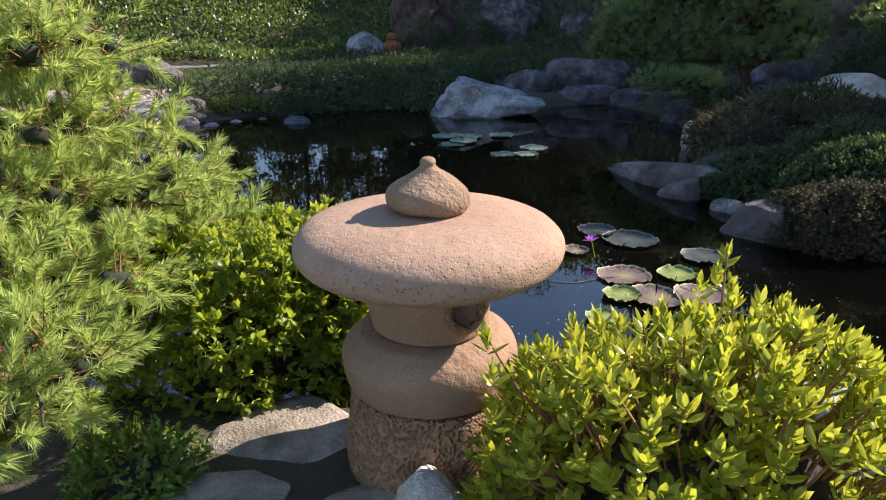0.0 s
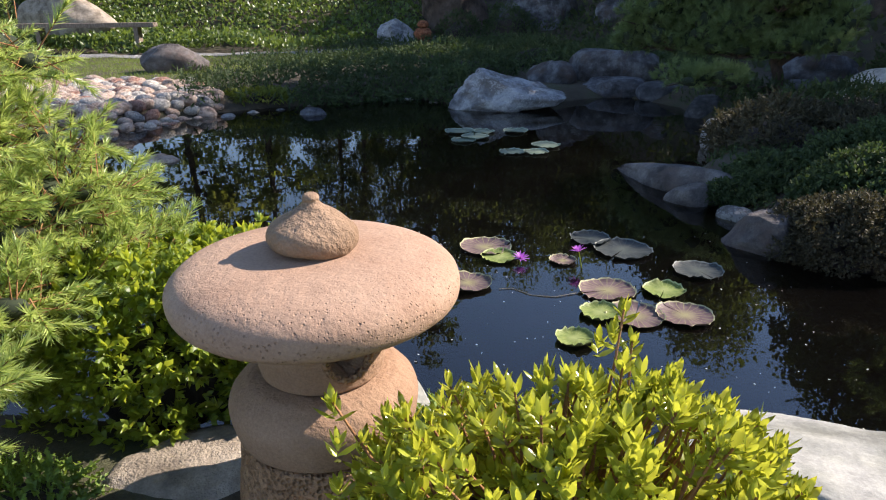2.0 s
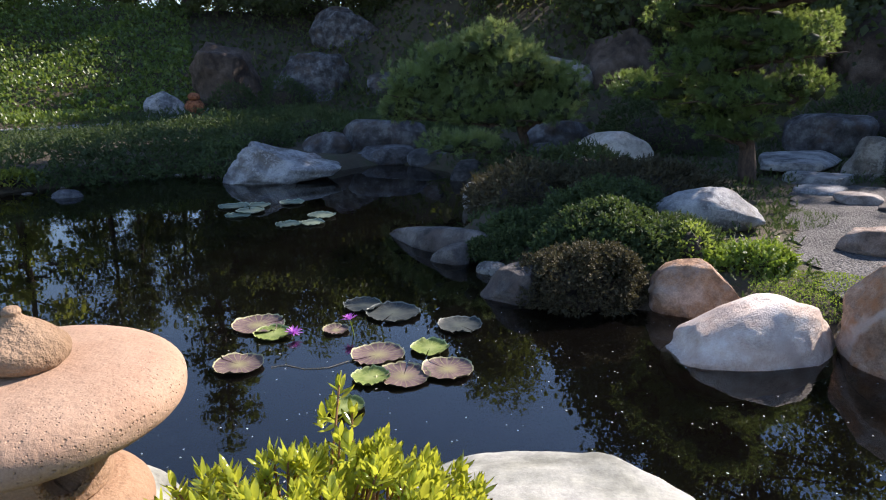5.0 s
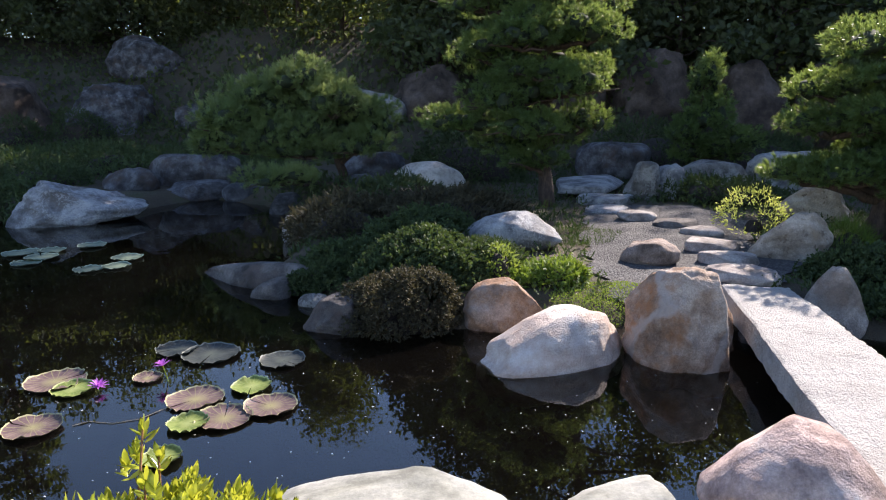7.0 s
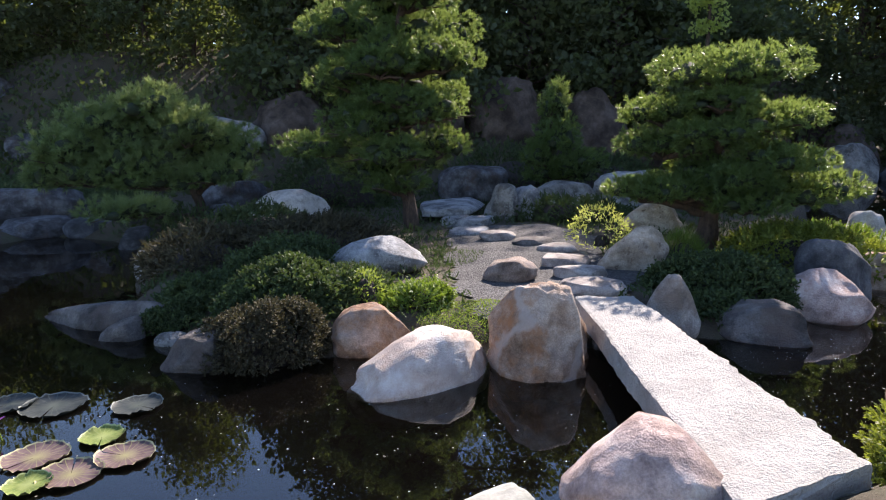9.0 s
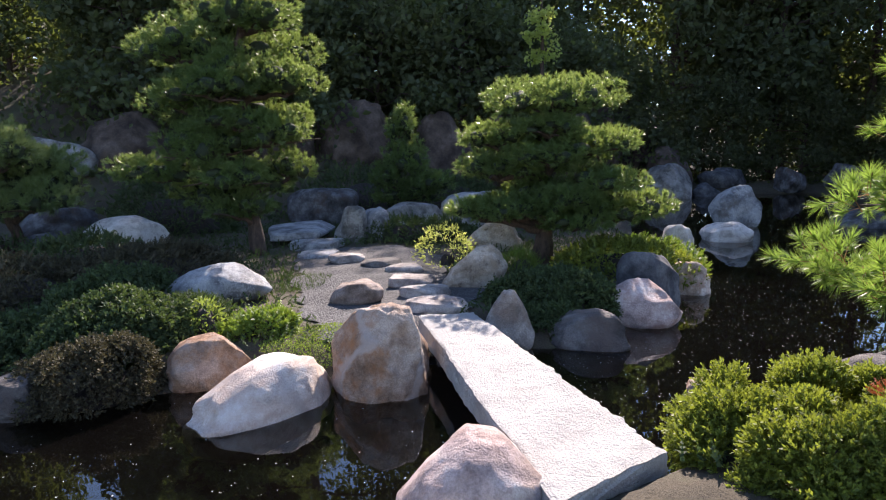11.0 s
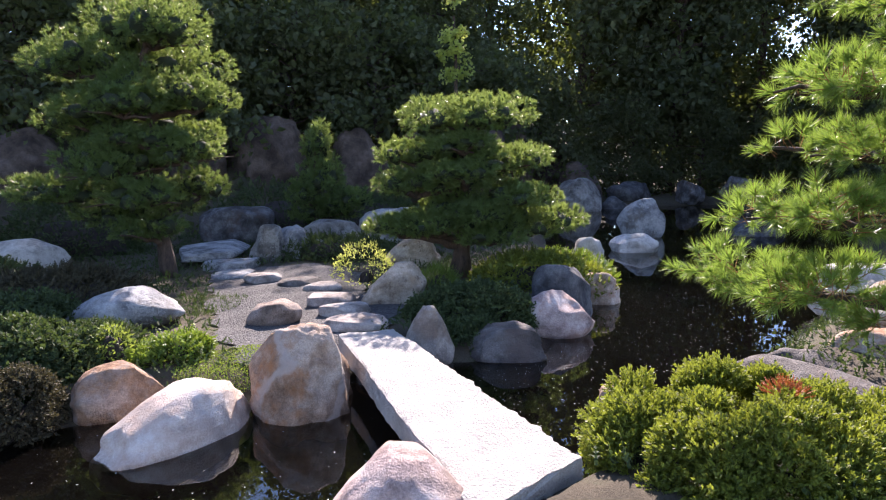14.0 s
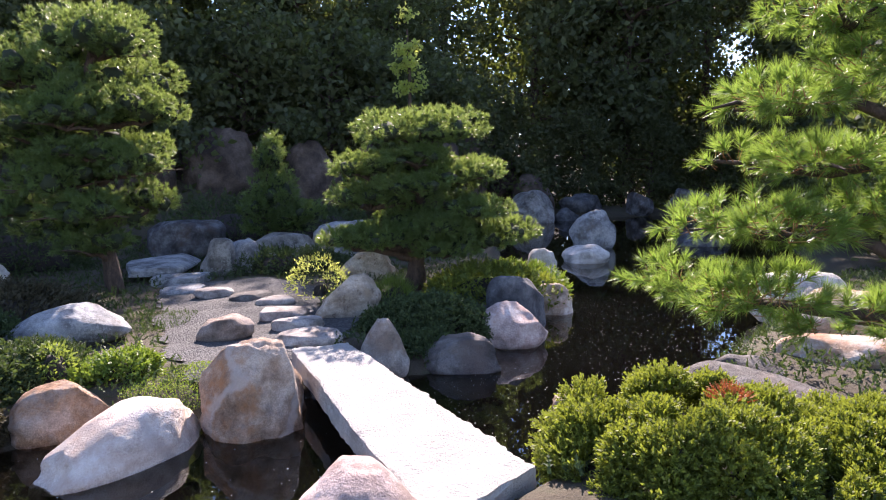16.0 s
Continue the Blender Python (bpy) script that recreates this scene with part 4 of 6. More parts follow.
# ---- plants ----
# near-black filler colour: the shade inside a pine pad
M_INNER = leaf_mat("pad_core_shade", (0.02, 0.03, 0.014), (0.03, 0.045, 0.02), (0.03, 0.05, 0.02), 0.1, 0.9)
def needle_shoot(n, length, needle, width, fan=(0.45, 1.0), twig=True):
    """A pine shoot along z: needles all round, pointing forward."""
    v, f = [], []
    for i in range(n):
        s = rng.uniform(0, 1) ** 0.7
        base = np.array([0, 0, s * length])
        a, tilt = rng.uniform(0, 2 * np.pi), rng.uniform(*fan) * (1.15 - 0.55 * s)
        d = np.array([math.cos(a) * math.sin(tilt), math.sin(a) * math.sin(tilt), math.cos(tilt)])
        side = np.cross(d, rng.normal(0, 1, 3))
        side *= width / 2 / np.linalg.norm(side)
        ln = needle * rng.uniform(0.75, 1.1)
        k = len(v)
        v += [base - side, base + side, base + d * ln]
        f.append((k, k + 1, k + 2))
    return np.array(v), np.array(f)


def twig_prism(length, r):
    a = np.arange(3) * 2.094
    v = np.concatenate([np.stack([np.cos(a) * r, np.sin(a) * r, np.full(3, -length * 0.6)], 1), np.stack([np.cos(a) * r * 0.5, np.sin(a) * r * 0.5, np.full(3, length)], 1)])
    f = [(0, 1, 4), (0, 4, 3), (1, 2, 5), (1, 5, 4), (2, 0, 3), (2, 3, 5)]
    return v, np.array(f)


def pad_lobes(radii, lobes):
    """A pad as several overlapping tufts: rows of centre and radii."""
    ru, rv, rz = radii
    out = []
    for i in range(lobes):
        a, q = i * 2.4 + rng.uniform(-0.5, 0.5), math.sqrt((i + 0.5) / lobes) * 0.72
        k = rng.uniform(0.4, 0.58)
        c = np.array([math.cos(a) * q * ru, math.sin(a) * q * rv, rz * (0.35 * (1 - q * q) + rng.uniform(-0.25, 0.2))])
        out.append((c, np.array([ru * k, rv * k, max(rz * rng.uniform(0.55, 0.8), 0.5 * k * min(ru, rv))])))
    return out


def lobe_points(n, radii, under, up, loose=0.3):
    """Places and outward ways for shoots on one tuft."""
    u = rng.normal(0, 1, (n, 3))
    u /= np.linalg.norm(u, axis=1, keepdims=True)
    u[:, 2] = np.where(u[:, 2] < 0, u[:, 2] * under, u[:, 2])
    p = u * (1 - 0.4 * rng.uniform(0, 1, (n, 1)) ** 1.6) * radii[None]
    return p, u * [1, 1, 0.9] + [0, 0, up] + rng.normal(0, loose, (n, 3))


def pine(name, x, y, z, yaw, pads, trunk, label, density, shoots, material, scale=1.0, trunk_r=0.09, twig_mat=None, core=True, fat=1.55, lobes=9, under=0.55, up=0.5, hollow=0.42):
    """A trained pine: crooked trunk, a limb to every pad, pads of needle shoots. pads: rows of (u, v, z, ru, rv, rz)."""
    root = empty(name, pose(x, y, z, 0, 0, yaw), label, "pine tree")
    tp = np.array(trunk, float)
    s = np.linspace(0, len(tp) - 1, 18)
    path = np.stack([np.interp(s, np.arange(len(tp)), tp[:, k]) for k in range(3)], 1)
    path[1:-1] += rng.normal(0, 0.012, (16, 3))
    child("trunk", raw_mesh("trunk", *tube(path, np.linspace(trunk_r, trunk_r * 0.25, 18) * (1 + 0.1 * np.sin(np.arange(18))), 10), M_BARK, True), root)
    twig = twig_prism(0.07 * scale, 0.0022 * scale)
    for (u, v, pz, ru, rv, rz) in pads:
        rz *= fat
        c = np.array([u, v, pz - z])
        k = int(np.argmin(np.linalg.norm(path - (c - [0, 0, rz * 0.6]), axis=1) + (path[:, 2] > c[2]) * 0.6))
        limbs = [tube(bent(path[k], c - [0, 0, rz * 0.3], 0.05, 7, 0.05), np.linspace(trunk_r * 0.5, trunk_r * 0.18, 7), 6)]
        for _ in range(int(5 + 6 * ru)):
            q = rng.normal(0, 0.45, 3) * [ru, rv, rz * 0.4]
            limbs.append(tube(bent(c - [0, 0, rz * 0.3], c + q, 0.02, 4, 0.06), np.linspace(trunk_r * 0.2, trunk_r * 0.06, 4), 5))
        limb = child("limb", raw_mesh("limb", *joined(limbs), M_BARK, True), root)
        n = int(density * (ru * rv + ru * rz + rv * rz) * 2)
        parts = pad_lobes((ru, rv, rz), lobes)
        area = np.array([r[0] * r[1] + r[2] * (r[0] + r[1]) for _, r in parts])
        ps, ds, cores = [], [], []
        for (lc, lr), k in zip(parts, (n * area / area.sum()).astype(int)):
            p, d = lobe_points(k, lr, under, up)
            ps.append(p + lc)
            ds.append(d)
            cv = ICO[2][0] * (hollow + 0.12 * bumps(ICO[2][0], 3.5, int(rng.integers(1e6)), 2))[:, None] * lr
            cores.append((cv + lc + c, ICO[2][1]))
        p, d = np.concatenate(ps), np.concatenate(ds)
        # solid dark lumps added in the pad to hold its inner shade
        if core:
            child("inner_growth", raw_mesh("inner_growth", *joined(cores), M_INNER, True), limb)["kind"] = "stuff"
        rot = frames_from(d)
        sc = rng.uniform(0.75, 1.15, len(p))
        child("foliage_pad", raw_mesh("foliage_pad", *spread(shoots, rot, p + c, sc), material), limb)
        if twig_mat:
            child("shoot_growth", raw_mesh("shoot_growth", *merged(twig, rot, p + c, sc), twig_mat), limb)
    return root


NEAR_SHOOTS = [needle_shoot(84, 0.125, 0.056, 0.0047, (0.55, 1.0)) for _ in range(4)]
RIGHT_SHOOTS = [needle_shoot(64, 0.055, 0.095, 0.0046, (0.4, 1.25)) for _ in range(4)]
MID_SHOOTS = [needle_shoot(30, 0.05, 0.08, 0.0092, (0.3, 1.3)) for _ in range(4)]
STAR_SHOOTS = [needle_shoot(40, 0.06, 0.12, 0.0115, (0.3, 1.3)) for _ in range(3)]
FAR_SHOOTS = [needle_shoot(20, 0.06, 0.1, 0.014, (0.3, 1.2)) for _ in range(3)]

pine("pine_tree", -1.72, 2.08, 0.3, 38,
     [(0.35, 0.1, 1.57, 0.36, 0.34, 0.17), (-0.1, 0.2, 1.6, 0.4, 0.36, 0.17), (0.3, 0.0, 1.3, 0.36, 0.34, 0.15), (-0.25, 0.0, 1.4, 0.4, 0.35, 0.17), (0.42, -0.05, 1.06, 0.46, 0.36, 0.15),
      (0.62, -0.1, 0.83, 0.46, 0.34, 0.13), (0.0, -0.25, 1.05, 0.4, 0.34, 0.16), (0.2, -0.45, 0.82, 0.38, 0.3, 0.15), (-0.2, -0.5, 0.95, 0.34, 0.3, 0.17), (0.08, -0.8, 0.74, 0.25, 0.24, 0.14), (-0.15, -0.95, 0.68, 0.24, 0.24, 0.15),
      (-0.05, -0.7, 0.52, 0.24, 0.22, 0.14)],
     [(-0.2, 0.1, -0.1), (-0.18, 0.08, 0.4), (-0.05, 0.1, 0.9), (0.05, 0.12, 1.3)],
     "bushy blue-green pine with soft bundled needles", 350, NEAR_SHOOTS, M_NEEDLE_NEAR, 1.5, 0.05, M_TWIG, up=0.15, lobes=8, fat=1.2, hollow=0.28)

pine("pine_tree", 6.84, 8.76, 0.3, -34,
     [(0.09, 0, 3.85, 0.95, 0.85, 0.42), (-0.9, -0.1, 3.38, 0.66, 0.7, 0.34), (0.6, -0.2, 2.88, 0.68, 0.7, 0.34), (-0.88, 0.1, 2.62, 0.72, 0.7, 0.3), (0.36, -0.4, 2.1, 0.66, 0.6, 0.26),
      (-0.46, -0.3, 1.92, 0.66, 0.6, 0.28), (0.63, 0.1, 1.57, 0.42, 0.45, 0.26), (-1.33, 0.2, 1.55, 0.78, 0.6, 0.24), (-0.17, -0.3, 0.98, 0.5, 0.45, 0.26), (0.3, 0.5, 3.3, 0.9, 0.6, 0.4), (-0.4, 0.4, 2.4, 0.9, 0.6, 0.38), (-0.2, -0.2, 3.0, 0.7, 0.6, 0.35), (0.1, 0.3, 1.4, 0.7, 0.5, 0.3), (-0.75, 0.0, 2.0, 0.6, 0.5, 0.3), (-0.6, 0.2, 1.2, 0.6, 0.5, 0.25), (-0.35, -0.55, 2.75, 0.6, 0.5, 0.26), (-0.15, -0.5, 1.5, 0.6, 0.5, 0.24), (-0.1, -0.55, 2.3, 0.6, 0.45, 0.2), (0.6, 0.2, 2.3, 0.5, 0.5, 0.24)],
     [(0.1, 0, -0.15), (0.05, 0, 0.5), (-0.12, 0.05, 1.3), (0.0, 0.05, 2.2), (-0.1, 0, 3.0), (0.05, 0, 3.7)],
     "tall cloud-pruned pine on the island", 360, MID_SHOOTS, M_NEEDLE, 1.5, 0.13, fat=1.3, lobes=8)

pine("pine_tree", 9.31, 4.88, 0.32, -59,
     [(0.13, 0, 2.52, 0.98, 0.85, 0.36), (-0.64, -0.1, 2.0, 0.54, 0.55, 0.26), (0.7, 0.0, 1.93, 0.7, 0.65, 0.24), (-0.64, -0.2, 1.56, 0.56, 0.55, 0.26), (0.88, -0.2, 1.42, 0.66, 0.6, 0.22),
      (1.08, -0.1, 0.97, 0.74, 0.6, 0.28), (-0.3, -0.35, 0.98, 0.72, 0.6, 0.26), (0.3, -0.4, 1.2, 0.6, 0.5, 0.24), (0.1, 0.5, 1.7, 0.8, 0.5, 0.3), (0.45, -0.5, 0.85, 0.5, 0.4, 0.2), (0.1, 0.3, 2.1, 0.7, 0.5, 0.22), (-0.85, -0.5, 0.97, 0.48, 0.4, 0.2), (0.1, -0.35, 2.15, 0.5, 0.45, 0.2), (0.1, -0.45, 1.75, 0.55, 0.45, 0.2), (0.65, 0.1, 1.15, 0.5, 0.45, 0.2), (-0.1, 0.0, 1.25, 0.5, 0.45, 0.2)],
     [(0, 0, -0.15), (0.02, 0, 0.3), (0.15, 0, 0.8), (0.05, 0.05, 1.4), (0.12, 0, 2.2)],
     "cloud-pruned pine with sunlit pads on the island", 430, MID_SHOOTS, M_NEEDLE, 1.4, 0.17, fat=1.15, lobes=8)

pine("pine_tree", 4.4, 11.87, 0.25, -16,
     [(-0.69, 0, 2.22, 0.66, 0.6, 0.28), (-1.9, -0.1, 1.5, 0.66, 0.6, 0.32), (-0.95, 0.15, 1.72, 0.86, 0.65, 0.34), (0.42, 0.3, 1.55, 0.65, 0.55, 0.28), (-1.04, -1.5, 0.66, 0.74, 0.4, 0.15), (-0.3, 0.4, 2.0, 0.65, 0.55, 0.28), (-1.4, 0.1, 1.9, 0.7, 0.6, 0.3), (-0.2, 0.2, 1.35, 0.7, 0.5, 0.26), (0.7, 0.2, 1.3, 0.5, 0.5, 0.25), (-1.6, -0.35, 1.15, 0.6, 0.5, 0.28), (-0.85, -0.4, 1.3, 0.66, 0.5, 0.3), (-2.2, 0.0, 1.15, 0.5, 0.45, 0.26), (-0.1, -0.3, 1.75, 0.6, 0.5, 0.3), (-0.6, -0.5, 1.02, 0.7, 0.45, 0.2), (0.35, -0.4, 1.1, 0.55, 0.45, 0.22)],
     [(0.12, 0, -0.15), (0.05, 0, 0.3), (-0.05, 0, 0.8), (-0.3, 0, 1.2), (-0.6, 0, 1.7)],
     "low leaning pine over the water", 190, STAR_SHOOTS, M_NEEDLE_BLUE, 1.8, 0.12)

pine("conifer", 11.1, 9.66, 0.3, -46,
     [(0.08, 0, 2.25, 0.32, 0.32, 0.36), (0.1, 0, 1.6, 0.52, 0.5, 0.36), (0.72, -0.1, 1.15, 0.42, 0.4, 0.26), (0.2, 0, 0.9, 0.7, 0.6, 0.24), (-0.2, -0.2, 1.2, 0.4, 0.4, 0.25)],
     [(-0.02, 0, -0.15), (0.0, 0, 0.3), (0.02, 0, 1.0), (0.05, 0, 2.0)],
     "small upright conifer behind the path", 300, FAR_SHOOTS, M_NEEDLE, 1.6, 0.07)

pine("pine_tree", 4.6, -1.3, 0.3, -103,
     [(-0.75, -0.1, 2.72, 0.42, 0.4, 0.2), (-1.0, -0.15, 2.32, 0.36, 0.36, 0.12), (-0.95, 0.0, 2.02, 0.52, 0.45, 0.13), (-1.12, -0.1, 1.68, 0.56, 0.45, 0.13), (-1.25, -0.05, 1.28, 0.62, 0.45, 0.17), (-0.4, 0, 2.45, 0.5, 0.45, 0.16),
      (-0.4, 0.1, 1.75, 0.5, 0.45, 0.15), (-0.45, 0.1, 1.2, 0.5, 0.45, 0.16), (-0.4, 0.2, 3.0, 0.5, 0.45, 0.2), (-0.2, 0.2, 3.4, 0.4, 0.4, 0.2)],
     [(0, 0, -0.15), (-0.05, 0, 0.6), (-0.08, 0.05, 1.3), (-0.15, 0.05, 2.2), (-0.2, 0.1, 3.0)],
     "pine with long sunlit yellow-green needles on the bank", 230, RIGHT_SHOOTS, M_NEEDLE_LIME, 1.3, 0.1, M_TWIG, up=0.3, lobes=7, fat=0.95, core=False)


def spray(n, length, width):
    """A flat feathery juniper spray along z."""
    v, f = [], []
    for i in range(n):
        s = (i + 1) / n
        for side in (-1, 1):
            base = np.array([0, 0, s * length])
            ln = 0.5 * length * (1.1 - 0.75 * s) * rng.uniform(0.7, 1.2)
            tip = base + np.array([side * ln * 0.75, rng.normal(0, 0.25) * ln, ln * 0.75])
            k = len(v)
            v += [base - [0, width / 2, 0], base + [0, width / 2, width], tip]
            f.append((k, k + 1, k + 2))
    k = len(v)
    v += [np.array([-width / 2, 0, 0]), np.array([width / 2, 0, 0]), np.array([0, 0, length * 1.35])]
    f.append((k, k + 1, k + 2))
    return np.array(v), np.array(f)


def tuft(n, length, width):
    """A short, dense juniper tip: blunt scale-leaves round a twig along z."""
    v, f = [], []
    for i in range(n):
        s, a, tilt = i / n, i * 2.4 + rng.uniform(-0.4, 0.4), rng.uniform(0.35, 0.95)
        d = np.array([math.cos(a) * math.sin(tilt), math.sin(a) * math.sin(tilt), math.cos(tilt)])
        side = np.cross(d, [0.2, 0.1, 1.0])
        side *= width / 2 / np.linalg.norm(side)
        base = np.array([0, 0, s * length * 1.3])
        ln = length * rng.uniform(0.7, 1.1)
        k = len(v)
        v += [base, base + d * ln * 0.55 - side, base + d * ln, base + d * ln * 0.55 + side]
        f += [(k, k + 1, k + 2), (k, k + 2, k + 3)]
    return np.array(v), np.array(f)


TUFTS = [tuft(7, 0.026, 0.015) for _ in range(4)]
FEATHER_TUFTS = [tuft(9, 0.03, 0.012) for _ in range(4)]
WIDE_TUFTS = [tuft(7, 0.04, 0.024) for _ in range(4)]
SPRAYS = [spray(3, 0.055, 0.015) for _ in range(4)]
BIG_SPRAYS = [spray(3, 0.085, 0.024) for _ in range(4)]


def leaf(length, width, fold=0.25, arch=0.2, rows=4):
    """One leaf along z, folded at its midrib and arched."""
    v, f = [], []
    for i in range(rows + 1):
        s = i / rows
        w = width / 2 * math.sin(math.pi * min(0.06 + s ** 0.85 * 0.94, 1)) ** 0.8
        y = arch * length * s * s
        v += [(-w, y + fold * w, s * length), (0, y, s * length), (w, y + fold * w, s * length)]
    for i in range(rows):
        for j in range(2):
            a = i * 3 + j
            f += [(a, a + 1, a + 4), (a, a + 4, a + 3)]
    return np.array(v, float), np.array(f)


def rosette(n, length, width):
    """A shoot tip along z: leaves spreading all round."""
    out = []
    for i in range(n):
        a, tilt = i * 2.4 + rng.uniform(-0.3, 0.3), 0.35 + 0.9 * i / n + rng.uniform(-0.1, 0.1)
        out_way = np.array([[math.cos(a) * math.sin(tilt), math.sin(a) * math.sin(tilt), math.cos(tilt)]])
        size = rng.uniform(0.75, 1.1)
        out.append(merged(leaf(length * size, width * size, 0.25, 0.15, 2), frames_from(out_way), np.array([[0, 0, -0.35 * length * i / n]]), np.ones(1)))
    return joined(out)


def chip(length, width):
    """A small pointed leaf of two folded halves."""
    return np.array([(0, 0, 0), (-width / 2, width * 0.2, length * 0.45), (0, -width * 0.1, length), (width / 2, width * 0.2, length * 0.45)], float), np.array([(0, 3, 2), (0, 2, 1)])


def mound_points(n, rx, ry, rz, seed, lump=0.14, freq=2.6, depth=0.3):
    u = rng.normal(0, 1, (n, 3))
    u[:, 2] = np.abs(u[:, 2])
    u /= np.linalg.norm(u, axis=1, keepdims=True)
    r = (1 - depth * rng.uniform(0, 1, n) ** 2) * (1 + lump * bumps(u, freq, seed, 3))
    return u * r[:, None] * [rx, ry, rz], u


def mound(name, x, y, rx, ry, rz, yaw, n, templates, material, label, category="shrub", z=None, up=0.2, jitter=0.6, size=1.0, group="", core=M_CORE_SHADE, lump=0.14, clump=0.24, crowd=1.0, heart=0.64):
    """A rounded shrub: a solid dark core added as inner shade, and many small sprays or leaves."""
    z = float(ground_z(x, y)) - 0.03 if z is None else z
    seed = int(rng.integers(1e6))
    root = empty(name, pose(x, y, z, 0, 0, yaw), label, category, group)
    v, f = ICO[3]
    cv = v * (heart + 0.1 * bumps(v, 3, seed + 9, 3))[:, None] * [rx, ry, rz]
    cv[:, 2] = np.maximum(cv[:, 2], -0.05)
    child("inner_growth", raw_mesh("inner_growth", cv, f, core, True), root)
    mean = (rx * ry * rz) ** (1 / 3)
    cr = clump * mean
    nc = int(11 / clump ** 2 * 0.75 * crowd)
    cp, _ = mound_points(nc, rx - cr * 0.6, ry - cr * 0.6, rz - cr * 0.6, seed, lump, depth=0.12)
    u = rng.normal(0, 1, (n, 3))
    u /= np.linalg.norm(u, axis=1, keepdims=True)
    pick = rng.integers(0, nc, n)
    away = cp[pick] / np.array([rx, ry, rz])
    u = np.where(((u * away).sum(1) < -0.1)[:, None], -u, u)
    p = cp[pick] + u * cr * rng.uniform(0.55, 1.05, (n, 1)) * rng.uniform(0.8, 1.2, nc)[pick][:, None]
    p[:, 2] = np.maximum(p[:, 2], 0.0)
    rot = frames_from(u + 0.4 * away + [0, 0, up] + rng.normal(0, jitter, (n, 3)))
    child("foliage", raw_mesh("foliage", *spread(templates, rot, p, rng.uniform(0.7, 1.25, n) * size), material), root)
    return root


# island shrubs
mound("juniper_shrub", 3.42, 5.66, 0.7, 0.66, 0.52, -25, 10000, WIDE_TUFTS, M_JUNIPER_DARK, "dense dark green juniper mound on the island", z=0.1)
mound("juniper_shrub", 2.5, 6.3, 0.36, 0.32, 0.26, 0, 2600, TUFTS, M_JUNIPER_DARK, "small dark shrub between waterside stones", z=0.04, lump=0.3)
mound("juniper_shrub", 2.87, 5.0, 0.5, 0.4, 0.43, -20, 6200, TUFTS, M_HEMLOCK, "drooping brownish-green shrub over the water", z=0.03, up=-0.2, lump=0.32, clump=0.2)
mound("juniper_shrub", 2.95, 6.6, 0.6, 0.5, 0.34, 0, 4500, WIDE_TUFTS, M_JUNIPER_DARK, "dark low juniper on the island's edge", z=0.08)
mound("juniper_shrub", 3.95, 6.9, 0.75, 0.6, 0.45, 0, 4500, WIDE_TUFTS, M_JUNIPER_DARK, "dark spreading juniper on the island", z=0.2)
mound("juniper_shrub", 3.4, 8.2, 0.8, 0.9, 0.55, 0, 2400, BIG_SPRAYS, M_HEMLOCK, "brownish spreading shrub in shade", z=0.15)
mound("juniper_shrub", 4.9, 8.3, 1.2, 0.8, 0.42, -20, 2800, BIG_SPRAYS, M_HEMLOCK, "dark reddish low shrub in shade", z=0.25)
mound("juniper_shrub", 4.6, 9.6, 0.9, 0.7, 0.5, -20, 1800, BIG_SPRAYS, M_JUNIPER_DARK, "dark low juniper in shade", z=0.25)
mound("juniper_shrub", 4.4, 4.95, 0.36, 0.28, 0.18, -30, 1300, SPRAYS, M_JUNIPER_LIME, "bright green feathery juniper beside gravel", z=0.22, up=0.25, clump=0.34, size=1.25, lump=0.3)
mound("juniper_shrub", 4.02, 5.62, 0.5, 0.4, 0.34, -30, 2400, SPRAYS, M_JUNIPER_DARK, "dark green juniper below a pale boulder", z=0.2)
mound("spirea_shrub", 3.98, 5.22, 0.2, 0.2, 0.34, 0, 520, [leaf(0.04, 0.018)], M_GRASS, "small yellow-green shrub among junipers", z=0.25)
mound("juniper_shrub", 7.35, 3.45, 0.85, 0.55, 0.4, -60, 6500, WIDE_TUFTS, M_JUNIPER_DARK, "low green juniper behind the waterside stones", z=0.12)
mound("juniper_shrub", 6.72, 3.16, 0.42, 0.32, 0.26, -60, 1800, WIDE_TUFTS, M_JUNIPER_DARK, "low green juniper over the waterside stones", z=0.02)
mound("juniper_shrub", 9.3, 3.6, 1.0, 0.6, 0.5, -60, 2600, BIG_SPRAYS, M_JUNIPER, "bright green ground juniper below the pine", z=0.15)
mound("juniper_shrub", 10.3, 3.6, 0.8, 0.5, 0.42, -65, 1800, BIG_SPRAYS, M_JUNIPER_LIME, "bright green ground juniper near the point", z=0.1)
mound("twiggy_shrub", 8.15, 5.75, 0.46, 0.4, 0.52, 0, 900, [leaf(0.045, 0.016)], M_SAPLING, "small pale twiggy shrub beside the path", z=0.28, heart=0.25, clump=0.3, crowd=0.5, lump=0.3)
mound("juniper_shrub", 9.8, 7.9, 1.1, 0.6, 0.35, -45, 1700, BIG_SPRAYS, M_JUNIPER_DARK, "low green cover behind the path", z=0.3)
mound("juniper_shrub", 7.6, 12.6, 1.3, 1.1, 1.15, -25, 3200, BIG_SPRAYS, M_JUNIPER_DARK, "tall dark clipped shrub behind the pine", z=0.3)
mound("juniper_shrub", 11.8, 11.8, 1.5, 1.1, 1.0, -40, 2600, BIG_SPRAYS, M_JUNIPER_DARK, "dark shrub below big boulders", z=0.4)
mound("juniper_shrub", 13.6, 10.4, 1.5, 1.1, 0.8, -40, 2600, BIG_SPRAYS, M_JUNIPER_DARK, "dark shrub below big boulders", z=0.4)
